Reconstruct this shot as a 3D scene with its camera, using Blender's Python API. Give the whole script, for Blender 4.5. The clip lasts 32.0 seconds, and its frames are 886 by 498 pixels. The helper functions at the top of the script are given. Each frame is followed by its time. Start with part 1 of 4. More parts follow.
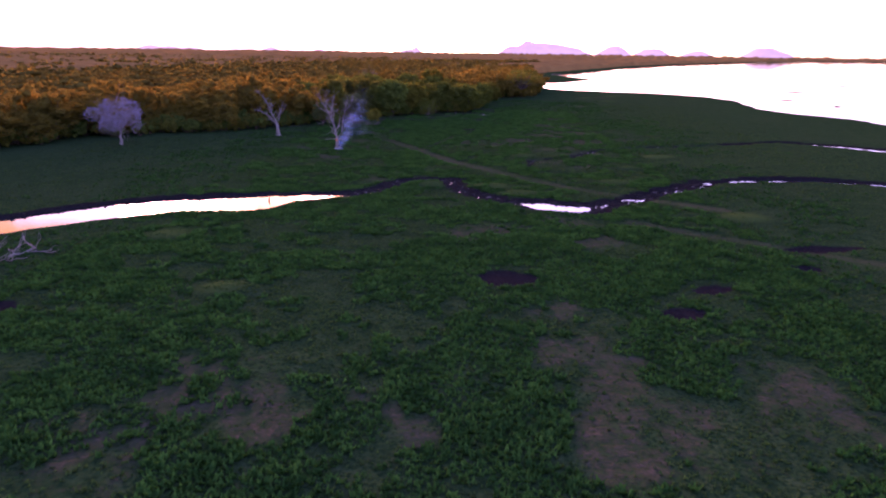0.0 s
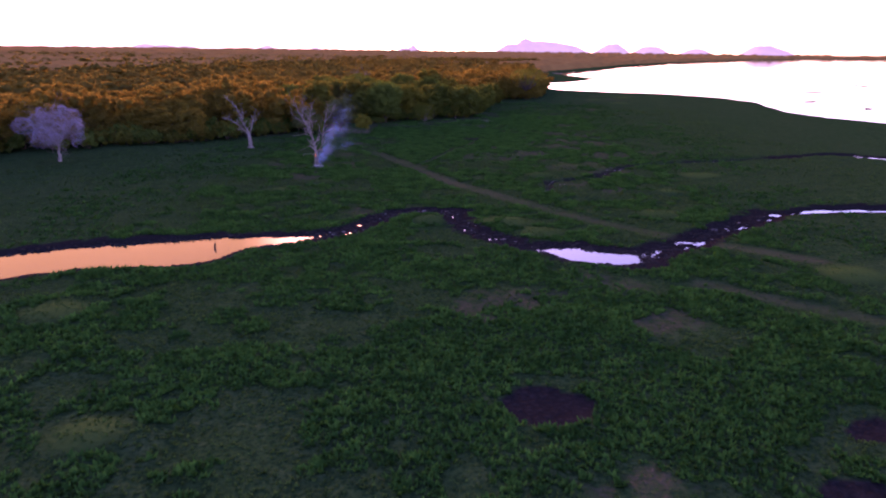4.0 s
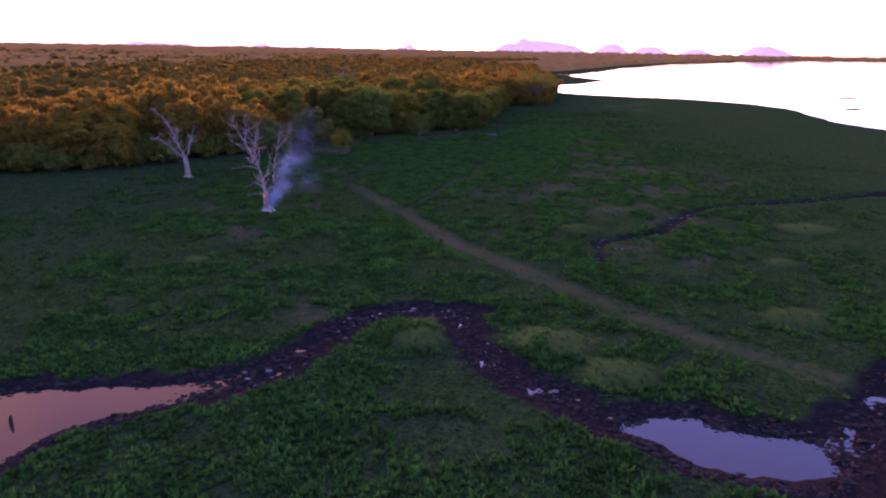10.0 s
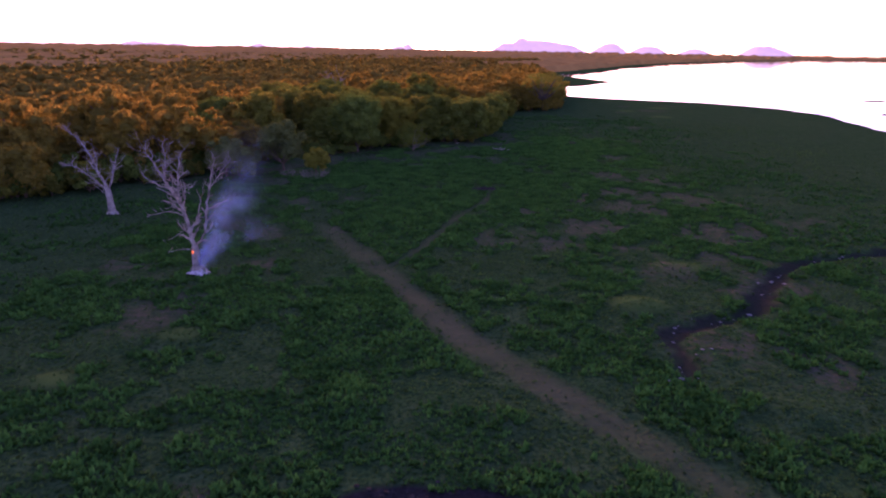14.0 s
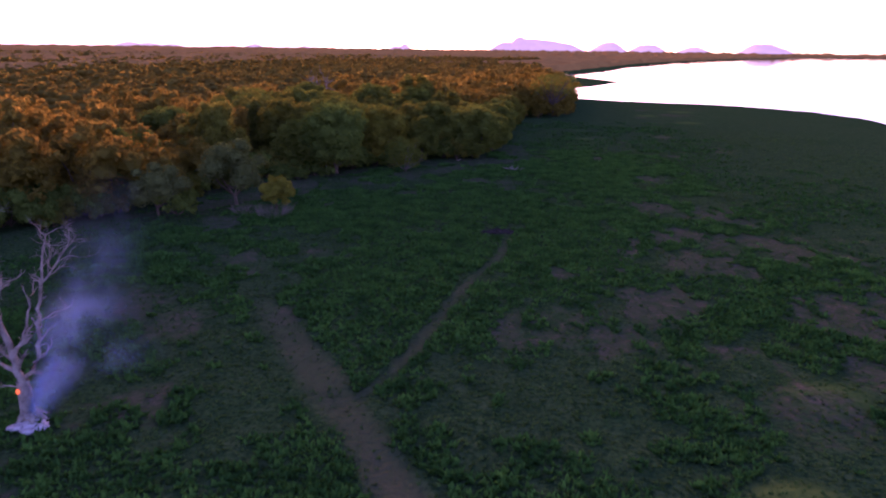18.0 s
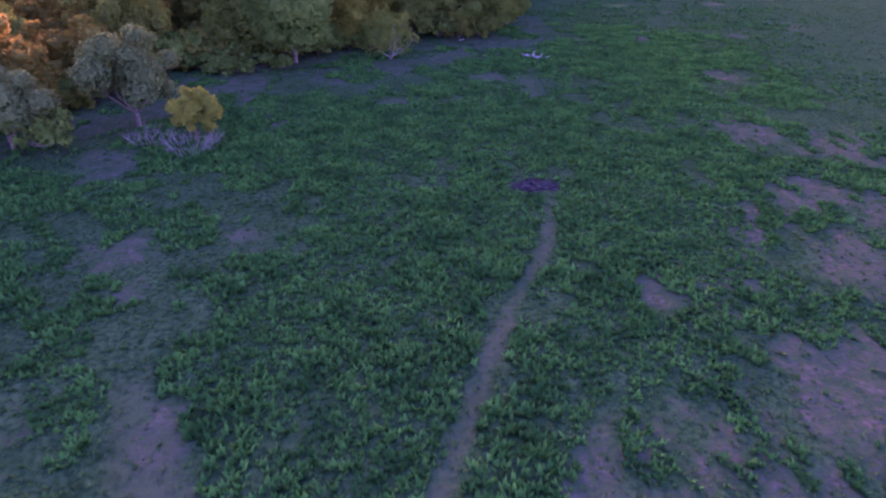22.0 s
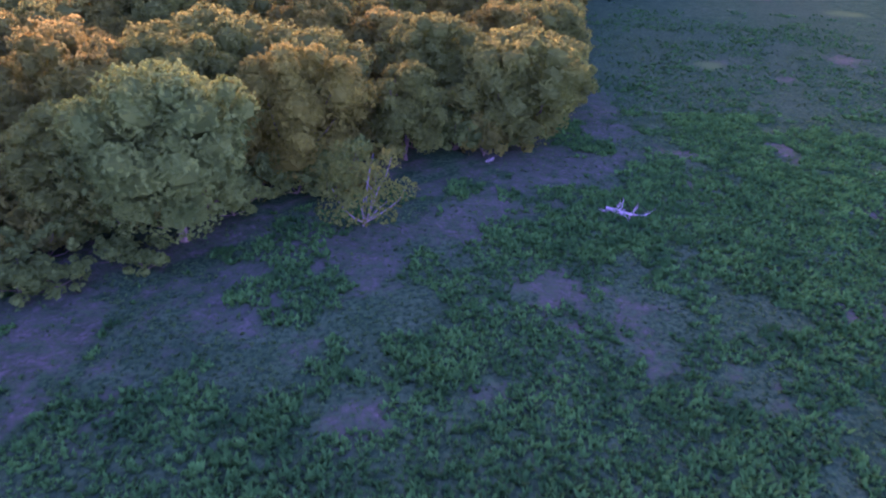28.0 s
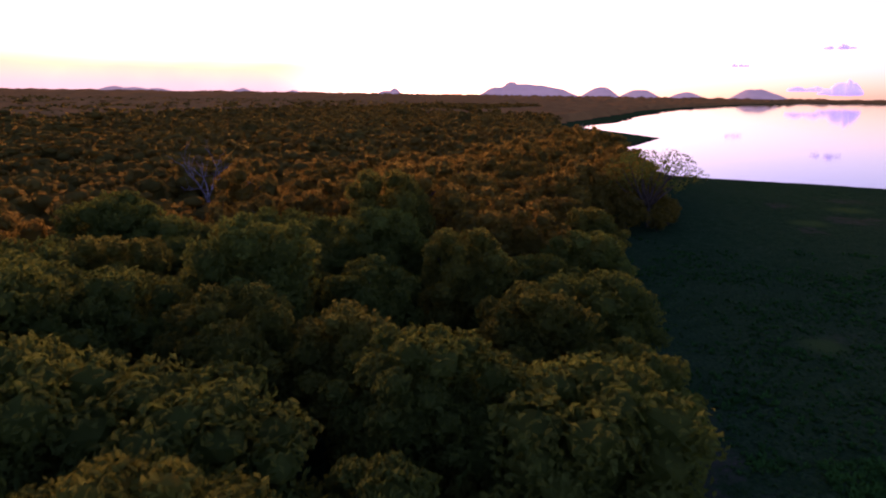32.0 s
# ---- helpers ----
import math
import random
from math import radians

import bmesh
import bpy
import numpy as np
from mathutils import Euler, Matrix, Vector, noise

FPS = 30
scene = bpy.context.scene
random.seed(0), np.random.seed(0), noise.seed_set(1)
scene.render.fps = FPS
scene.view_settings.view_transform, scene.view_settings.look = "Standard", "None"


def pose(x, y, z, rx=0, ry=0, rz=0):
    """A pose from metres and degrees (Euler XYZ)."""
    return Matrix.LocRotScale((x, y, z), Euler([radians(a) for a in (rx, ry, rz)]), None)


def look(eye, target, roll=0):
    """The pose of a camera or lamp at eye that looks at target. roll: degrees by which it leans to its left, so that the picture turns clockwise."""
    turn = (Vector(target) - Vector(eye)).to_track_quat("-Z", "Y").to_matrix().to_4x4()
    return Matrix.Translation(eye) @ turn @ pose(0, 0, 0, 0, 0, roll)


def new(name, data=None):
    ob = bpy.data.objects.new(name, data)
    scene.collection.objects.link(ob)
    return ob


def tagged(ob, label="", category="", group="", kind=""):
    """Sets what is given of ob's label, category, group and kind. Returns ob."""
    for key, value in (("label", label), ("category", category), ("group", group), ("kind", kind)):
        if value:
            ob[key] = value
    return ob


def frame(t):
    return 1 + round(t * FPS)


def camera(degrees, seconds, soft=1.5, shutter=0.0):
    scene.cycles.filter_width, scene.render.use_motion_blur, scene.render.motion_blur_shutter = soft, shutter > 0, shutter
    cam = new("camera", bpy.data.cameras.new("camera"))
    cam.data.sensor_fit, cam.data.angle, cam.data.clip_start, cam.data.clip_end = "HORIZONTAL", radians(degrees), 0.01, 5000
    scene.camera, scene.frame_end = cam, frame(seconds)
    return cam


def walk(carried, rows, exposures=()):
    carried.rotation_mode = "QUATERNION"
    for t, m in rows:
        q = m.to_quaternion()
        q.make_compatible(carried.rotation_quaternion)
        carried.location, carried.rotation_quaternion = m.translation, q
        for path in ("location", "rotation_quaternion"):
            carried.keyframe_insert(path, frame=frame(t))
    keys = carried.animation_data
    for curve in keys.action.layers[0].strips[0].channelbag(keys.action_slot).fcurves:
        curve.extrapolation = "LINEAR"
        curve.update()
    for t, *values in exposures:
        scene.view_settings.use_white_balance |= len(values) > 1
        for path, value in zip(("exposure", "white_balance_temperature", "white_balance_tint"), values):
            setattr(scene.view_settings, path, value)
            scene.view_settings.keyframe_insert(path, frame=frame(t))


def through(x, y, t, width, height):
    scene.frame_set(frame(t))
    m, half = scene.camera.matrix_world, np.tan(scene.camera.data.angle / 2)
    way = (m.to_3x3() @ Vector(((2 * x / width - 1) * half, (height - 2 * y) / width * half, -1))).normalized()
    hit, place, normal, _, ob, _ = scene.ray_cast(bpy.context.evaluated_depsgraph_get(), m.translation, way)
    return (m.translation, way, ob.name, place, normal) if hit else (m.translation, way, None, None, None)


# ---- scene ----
cam = camera(66.0, 32.0, soft=2.1, shutter=0.4)
PATH = [
    (0, (5.15, -5.64, 24.56), (4.41, 13.56, 18.99), 0.80),
    (0.5, (4.91, -1.94, 24.60), (4.18, 17.25, 19.02), 0.80),
    (1, (4.69, 1.62, 24.61), (3.96, 20.81, 19.03), 0.80),
    (1.5, (4.40, 5.17, 24.67), (3.70, 24.36, 19.08), 0.80),
    (2, (4.23, 8.70, 24.65), (3.52, 27.89, 19.07), 0.90),
    (2.5, (4.07, 12.32, 24.67), (3.37, 31.51, 19.08), 0.90),
    (3, (3.96, 15.94, 24.67), (3.27, 35.13, 19.08), 0.80),
    (3.5, (3.72, 19.62, 24.64), (3.04, 38.81, 19.03), 0.70),
    (5.5, (3.15, 34.46, 24.45), (2.48, 53.65, 18.83), 0.70),
    (6, (2.88, 38.05, 24.44), (2.24, 57.23, 18.82), 0.80),
    (6.5, (2.69, 41.49, 24.50), (2.06, 60.68, 18.87), 0.80),
    (7, (2.47, 44.99, 24.56), (1.86, 64.17, 18.93), 0.90),
    (7.5, (2.24, 48.66, 24.57), (1.64, 67.84, 18.94), 1.00),
    (8, (2.05, 52.27, 24.57), (1.45, 71.45, 18.93), 1.00),
    (8.5, (1.99, 55.99, 24.55), (1.38, 75.17, 18.91), 0.90),
    (9, (1.86, 59.63, 24.56), (1.26, 78.81, 18.93), 0.90),
    (9.5, (1.63, 63.21, 24.56), (1.03, 82.39, 18.93), 1.00),
    (10, (1.40, 66.88, 24.58), (0.83, 86.06, 18.94), 1.00),
    (10.5, (1.20, 70.56, 24.56), (0.64, 89.74, 18.92), 1.00),
    (11, (1.06, 74.18, 24.57), (0.50, 93.36, 18.92), 1.00),
    (11.5, (0.90, 77.90, 24.63), (0.36, 97.08, 18.98), 1.00),
    (12, (0.80, 81.73, 24.61), (0.26, 100.91, 18.96), 1.00),
    (12.5, (0.76, 85.71, 24.62), (0.24, 104.89, 18.97), 1.00),
    (13, (0.66, 89.68, 24.52), (0.13, 108.86, 18.89), 0.90),
    (13.5, (0.47, 93.65, 24.45), (-0.05, 112.83, 18.82), 1.00),
    (14, (0.24, 97.70, 24.44), (-0.27, 116.88, 18.80), 1.00),
    (14.5, (0.09, 101.71, 24.35), (-0.41, 120.89, 18.72), 1.10),
    (16.5, (-0.61, 117.97, 24.03), (-1.11, 137.16, 18.41), 0.90),
    (17, (-0.63, 122.05, 23.99), (-1.14, 141.23, 18.37), 0.70),
    (17.5, (-0.74, 126.07, 24.00), (-1.24, 145.25, 18.37), 0.70),
    (18, (-0.95, 130.11, 24.03), (-1.42, 149.29, 18.38), 0.70),
    (18.5, (-1.09, 134.53, 24.00), (-1.56, 153.62, 18.05), 0.70),
    (19, (-1.29, 138.89, 23.95), (-1.74, 157.87, 17.65), 0.70),
    (19.5, (-1.34, 142.99, 23.92), (-1.79, 161.85, 17.27), 0.60),
    (20, (-1.49, 147.13, 23.92), (-1.91, 165.87, 16.94), 0.70),
    (20.5, (-2.10, 151.48, 23.85), (-2.42, 170.09, 16.54), 0.80),
    (21, (-2.84, 155.95, 23.77), (-3.03, 174.34, 15.93), 1.00),
    (21.5, (-3.50, 160.29, 23.78), (-3.53, 178.22, 14.92), 1.30),
    (22, (-3.94, 164.54, 23.77), (-3.86, 182.12, 14.24), 1.70),
    (22.5, (-4.27, 168.88, 23.85), (-4.14, 186.44, 14.28), 1.80),
    (23, (-4.54, 173.26, 23.95), (-4.39, 190.80, 14.34), 2.00),
    (23.5, (-4.88, 177.52, 24.00), (-4.66, 195.07, 14.42), 2.20),
    (24, (-5.08, 181.73, 24.14), (-4.84, 199.27, 14.54), 2.30),
    (24.5, (-5.09, 186.10, 24.18), (-4.91, 203.65, 14.59), 2.10),
    (25, (-5.22, 190.42, 24.33), (-5.06, 207.95, 14.71), 2.00),
    (25.5, (-5.33, 194.80, 24.52), (-5.22, 212.32, 14.87), 1.90),
    (27.5, (-5.11, 213.67, 25.93), (-5.23, 231.07, 16.06), 2.10),
    (28, (-5.27, 218.14, 25.99), (-5.40, 235.53, 16.12), 1.90),
    (28.5, (-5.39, 222.58, 25.96), (-5.54, 240.05, 16.23), 1.80),
    (29, (-5.50, 226.99, 25.89), (-5.67, 244.81, 16.82), 1.50),
    (29.5, (-5.61, 231.58, 25.78), (-5.82, 249.86, 17.67), 1.10),
    (30, (-5.75, 236.16, 25.82), (-5.95, 254.84, 18.68), 1.00),
    (30.5, (-5.87, 240.46, 25.78), (-6.11, 259.43, 19.42), 0.80),
    (31, (-6.17, 245.21, 25.81), (-6.39, 264.42, 20.24), 0.70),
    (31.5, (-6.43, 249.78, 25.94), (-6.64, 269.19, 21.11), 0.80),
    (32, (-6.58, 253.96, 26.08), (-6.79, 273.45, 21.61), 0.80),
]
EXPOSURES = [(0, 2.35, 5850, 109), (4, 2.3, 5850, 109), (12, 2.35, 5800, 109), (14, 2.25, 5800, 110), (17, 2.3, 5750, 110), (18, 2.2, 5700, 111), (20, 3.4, 5500, 122),
             (22, 3.75, 5300, 129), (25, 3.95, 5350, 131), (28, 4.0, 5200, 130), (29.5, 3.9, 5150, 128), (30.2, 3.7, 5200, 126), (31, 2.8, 5400, 113), (32, 0.9, 5600, 89)]
walk(cam, [(t, look(eye, target, roll)) for t, eye, target, roll in PATH],
     exposures=EXPOSURES)

# ---- world and light ----
SUN_AZ = -16.0      # degrees from +y towards +x; the sun stands low ahead, left of the line of flight
SUN_EL = 7.4
world = bpy.data.worlds.new("world")
scene.world = world
world.use_nodes = True
wn = world.node_tree.nodes
wl = world.node_tree.links
sky = wn.new("ShaderNodeTexSky")
sky.sky_type = 'NISHITA'
sky.sun_disc = False
sky.sun_elevation = radians(SUN_EL)
sky.sun_rotation = radians(SUN_AZ)
sky.air_density = 1.0
sky.dust_density = 1.0
sky.ozone_density = 2.0
wl.new(sky.outputs[0], wn["Background"].inputs[0])
wn["Background"].inputs[1].default_value = 0.15

sun_data = bpy.data.lights.new("sun", 'SUN')
sun_data.energy = 5.0
sun_data.angle = radians(26.0)
sun_data.color = (1.0, 0.49, 0.17)
sun = new("sun", sun_data)
az, el = radians(SUN_AZ), radians(SUN_EL)
sun_way = Vector((math.sin(az) * math.cos(el), math.cos(az) * math.cos(el), math.sin(el)))
sun.matrix_world = look(sun_way * 300, (0, 0, 0))

# ---- noise and plan helpers ----
def lattice(ix, iy, seed):
    h = (ix.astype(np.int64) * 374761393 + iy.astype(np.int64) * 668265263 + seed * 982451653) & 0x7fffffff
    h = ((h ^ (h >> 13)) * 1274126177) & 0x7fffffff
    return ((h ^ (h >> 16)) & 0xffff) / 65535.0


def vnoise(x, y, scale, seed):
    """Smooth noise from 0 to 1 with features of the given size."""
    u, v = x / scale, y / scale
    iu, iv = np.floor(u), np.floor(v)
    fu, fv = u - iu, v - iv
    fu, fv = fu * fu * (3 - 2 * fu), fv * fv * (3 - 2 * fv)
    a, b = lattice(iu, iv, seed), lattice(iu + 1, iv, seed)
    c, d = lattice(iu, iv + 1, seed), lattice(iu + 1, iv + 1, seed)
    return (a * (1 - fu) + b * fu) * (1 - fv) + (c * (1 - fu) + d * fu) * fv


def fbm(x, y, scale, seed, octaves=3):
    total, amp, norm = 0, 1.0, 0
    for k in range(octaves):
        total = total + amp * vnoise(x, y, scale / 2 ** k, seed + 17 * k)
        norm += amp
        amp *= 0.5
    return total / norm


def smooth(a, b, v):
    u = np.clip((v - a) / (b - a), 0, 1)
    return u * u * (3 - 2 * u)


def round_line(pts, steps=4, closed=False):
    """A Catmull-Rom curve through the points."""
    p = [np.array(q, float) for q in pts]
    n = len(p)
    out = []
    for i in range(n if closed else n - 1):
        a, b, c, d = (p[(i - 1) % n], p[i], p[(i + 1) % n], p[(i + 2) % n]) if closed else \
            (p[max(i - 1, 0)], p[i], p[i + 1], p[min(i + 2, n - 1)])
        for k in range(steps):
            t = k / steps
            out.append(0.5 * (2 * b + (c - a) * t + (2 * a - 5 * b + 4 * c - d) * t * t + (3 * b - a - 3 * c + d) * t ** 3))
    if not closed:
        out.append(p[-1])
    return np.array(out)


def line_distance(x, y, pts, closed=False):
    best = np.full(np.shape(x), 1e9)
    n = len(pts)
    for i in range(n if closed else n - 1):
        (ax, ay), (bx, by) = pts[i][:2], pts[(i + 1) % n][:2]
        dx, dy = bx - ax, by - ay
        t = np.clip(((x - ax) * dx + (y - ay) * dy) / (dx * dx + dy * dy + 1e-9), 0, 1)
        best = np.minimum(best, (x - ax - t * dx) ** 2 + (y - ay - t * dy) ** 2)
    return np.sqrt(best)


def inside(x, y, pts):
    flag = np.zeros(np.shape(x), bool)
    n = len(pts)
    for i in range(n):
        (ax, ay), (bx, by) = pts[i][:2], pts[(i + 1) % n][:2]
        if ay == by:
            continue
        hit = ((ay > y) != (by > y)) & (x < (bx - ax) * (y - ay) / (by - ay) + ax)
        flag ^= hit
    return flag


def depth_in(x, y, pts):
    """Metres inside a closed outline; negative outside."""
    d = line_distance(x, y, pts, True)
    return np.where(inside(x, y, pts), d, -d)


# ---- the plan ----
LAKE = [(5000, -1500), (1500, -400), (600, 60), (320, 180), (210, 232), (165, 262), (166, 290), (151, 312), (146, 340), (149, 368),
        (157, 402), (152, 430), (129, 459), (103, 473), (77, 483), (61, 496), (58, 540), (66, 597), (88, 618), (128, 700), (116, 760), (99, 840), (152, 930),
        (357, 1461), (515, 1775), (836, 2327), (1700, 3600), (5000, 4300)]
FOREST = [(-5000, -2000), (-700, -600), (-300, -160), (-170, 60), (-112, 148), (-97, 180), (-76, 196), (-60, 206), (-52, 220),
          (-44, 234), (-40, 247), (-31, 259), (-22, 266), (-12, 272), (0, 278), (7, 288), (10, 330), (24, 378), (40, 412), (51, 445),
          (55, 490), (54, 540), (70, 640), (76, 740), (78, 830), (130, 950), (345, 1490), (505, 1810), (830, 2390),
          (1720, 3700), (5000, 4450), (5000, 5200), (-5000, 5200)]
POND_WEST = round_line([(-88, 64), (-74, 79), (-64, 90.3), (-57, 98.5), (-47, 105.6), (-36, 109.6), (-27, 112.4), (-17, 113), (-20, 109.6), (-25, 105),
                        (-27, 100), (-33, 97), (-41, 95.5), (-48, 91), (-56, 84), (-68, 68), (-80, 56)], 3, True)
POND_MID = round_line([(12.3, 108.3), (15, 110.5), (18, 111), (20.5, 109.2), (24, 109), (26, 106.5), (24.8, 103.2), (22, 102), (19.5, 102.6),
                       (16.5, 103.6), (14, 106)], 3, True)
POND_EAST = round_line([(51, 131), (56, 134), (62, 137.5), (72, 138.5), (83, 137.5), (97, 133), (120, 124), (118, 121), (95, 129), (82, 134),
                        (71, 134.8), (60, 133)], 3, True)
POND_FAR = round_line([(74, 191), (84, 195), (95, 200.5), (101, 198), (111, 192), (120, 182), (126, 184), (113, 196), (100, 203), (92, 202), (82, 196.5)], 3, True)
CREEK = round_line([(-22, 110), (-17, 113), (-14, 115.5), (-12, 119), (-9.5, 124), (-7.5, 127.5), (-3, 129.5), (0.8, 128.5), (2, 124), (4, 118),
                    (8, 113.5), (12, 109.5)], 4)
CREEK_EAST = round_line([(25, 106), (29, 109), (33, 113), (39, 119), (45, 125), (52, 132)], 4)
SIDE_CREEK = round_line([(18, 145), (19, 151), (20, 156), (24, 158.5), (29.5, 162), (35, 171), (42, 178.5), (50, 182.5), (60, 185.5), (76, 193)], 4)
TRACK = round_line([(-26, 206), (-20, 192.5), (-13, 179.8), (-8, 171), (-3.8, 162.2), (0, 155), (4, 149), (9, 142), (14, 135.5), (20, 128), (31, 117), (47, 105)], 4)
FOOTPATH = round_line([(6.5, 226), (5, 216), (3.6, 208.6), (0.8, 201.3), (-1.6, 193.4), (-3.3, 187), (-4.8, 181.5), (-6.5, 177), (-9, 172.5)], 4)
MEADOW_TRACK = round_line([(62, 395), (58, 374), (55, 355), (47, 331), (41, 313), (36, 298)], 4)
OLD_TRACK = round_line([(30, 96), (38, 90), (52, 80), (72, 66)], 4)
# hummocks: x, y, radius, height
HUMMOCKS = [(-20, 62, 3.6, .7), (-2, 122, 4.2, 1.1), (-1, 125, 5.5, .5), (18.3, 162.3, 3.4, .9), (40.5, 148, 3.2, .5), (9, 122, 5.5, .8), (14, 117, 4, .5),
            (-24, 152, 3.2, .4), (-30, 143, 3, .4), (-8, 141, 3.4, .5), (25, 142, 3.2, .5), (-34, 128, 3, .4), (3, 140, 3, .35), (34, 130, 4, .5),
            (-36, 83, 4.0, .4), (48, 100, 5, .5), (26, 175, 4, .4), (52, 166, 5, .5), (-14, 92, 4, .3), (12, 84, 6, .3)]
# wallows and bare pits: x, y, half-length, half-width, turn
WALLOWS = [(9.8, 67.8, 3.7, 3.1, 0), (26.6, 58.5, 2.3, 1.7, .3), (52, 83.5, 6.0, 1.5, .2), (46, 74.5, 1.8, 1.2, 0), (32, 66, 2.4, 1.3, .4),
           (-41, 55, 2.6, 1.6, 0), (4.4, 221, 2.3, 1.5, .2), (-1.5, 129.5, 7, 2.2, .05), (25, 103, 4, 2.2, .3)]
# worn, dry patches: x, y, radius
DRY = [(-15, 39, 6), (-8, 36, 5), (-3, 40, 4), (12.7, 49, 5), (17, 44, 6), (20, 37, 6), (15, 33, 5), (2, 36, 5), (32, 43, 7), (-18, 32, 6), (14, 58, 4), (8, 88, 5),
       (11, 89, 4), (4, 87, 4), (22.7, 85, 4), (20, 96, 4), (18, 192, 5), (36, 190, 8), (21, 182, 6), (24, 175, 5), (34, 181, 7), (48, 197, 9), (10, 189, 5), (5, 186, 4),
       (13, 185, 6), (20, 195, 7), (16, 204, 5), (29, 207, 8), (29, 221, 8), (36, 216, 9), (11, 203, 3), (24, 214, 6), (38, 232, 8), (30, 238, 6), (44, 215, 9),
       (-18.4, 210, 2.6), (-24.2, 201, 2.4), (-26.4, 206.5, 3), (-18, 189, 3), (-25, 186, 4), (-34, 223, 5), (-13, 262, 6), (-20, 256, 6), (-28, 251, 6), (-35, 241, 6), (-4, 269, 5),
       (-2.5, 273.5, 4), (3, 259, 4), (7, 258, 4), (5, 253, 4), (0.4, 248, 2.6), (-2.8, 248.4, 2), (-9.4, 244.5, 2.4), (18, 276.5, 3.5), (17, 286, 4), (-17, 255, 5), (-27, 244.5, 4), (-30, 249, 4),
       (22, 257, 3), (31, 275, 4), (24, 154, 6), (30, 149, 4), (-38, 168, 6), (-30, 176, 5), (-23, 171, 4), (-27, 158, 6), (36, 328, 3), (58, 330, 4), (44, 318, 3), (62, 305, 6), (48, 292, 5),
       (50, 350, 3), (-12, 128, 4), (-33, 190, 5), (34, 170, 7), (15, 250, 3), (-22, 236, 3), (30, 290, 5), (36, 262, 5), (66, 388, 6), (82, 402, 7), (72, 420, 6), (96, 430, 8)]
PATCHES = [(18.3, 162.3, 3.4), (-2, 121.5, 2.8), (-21, 62, 2.8), (40.5, 148, 2.4), (-30, 143, 2.2), (-24, 152, 2.2), (58, 330, 3), (34, 324, 3), (-1, 126, 3.2), (9, 122, 4.6), (14, 117, 3.6), (34, 130, 3.6),
           (-36, 83, 3.6), (48, 100, 4.5), (52, 166, 4.5), (26, 175, 3.4), (70, 398, 5), (88, 415, 6), (78, 372, 5)]   # pale young grass


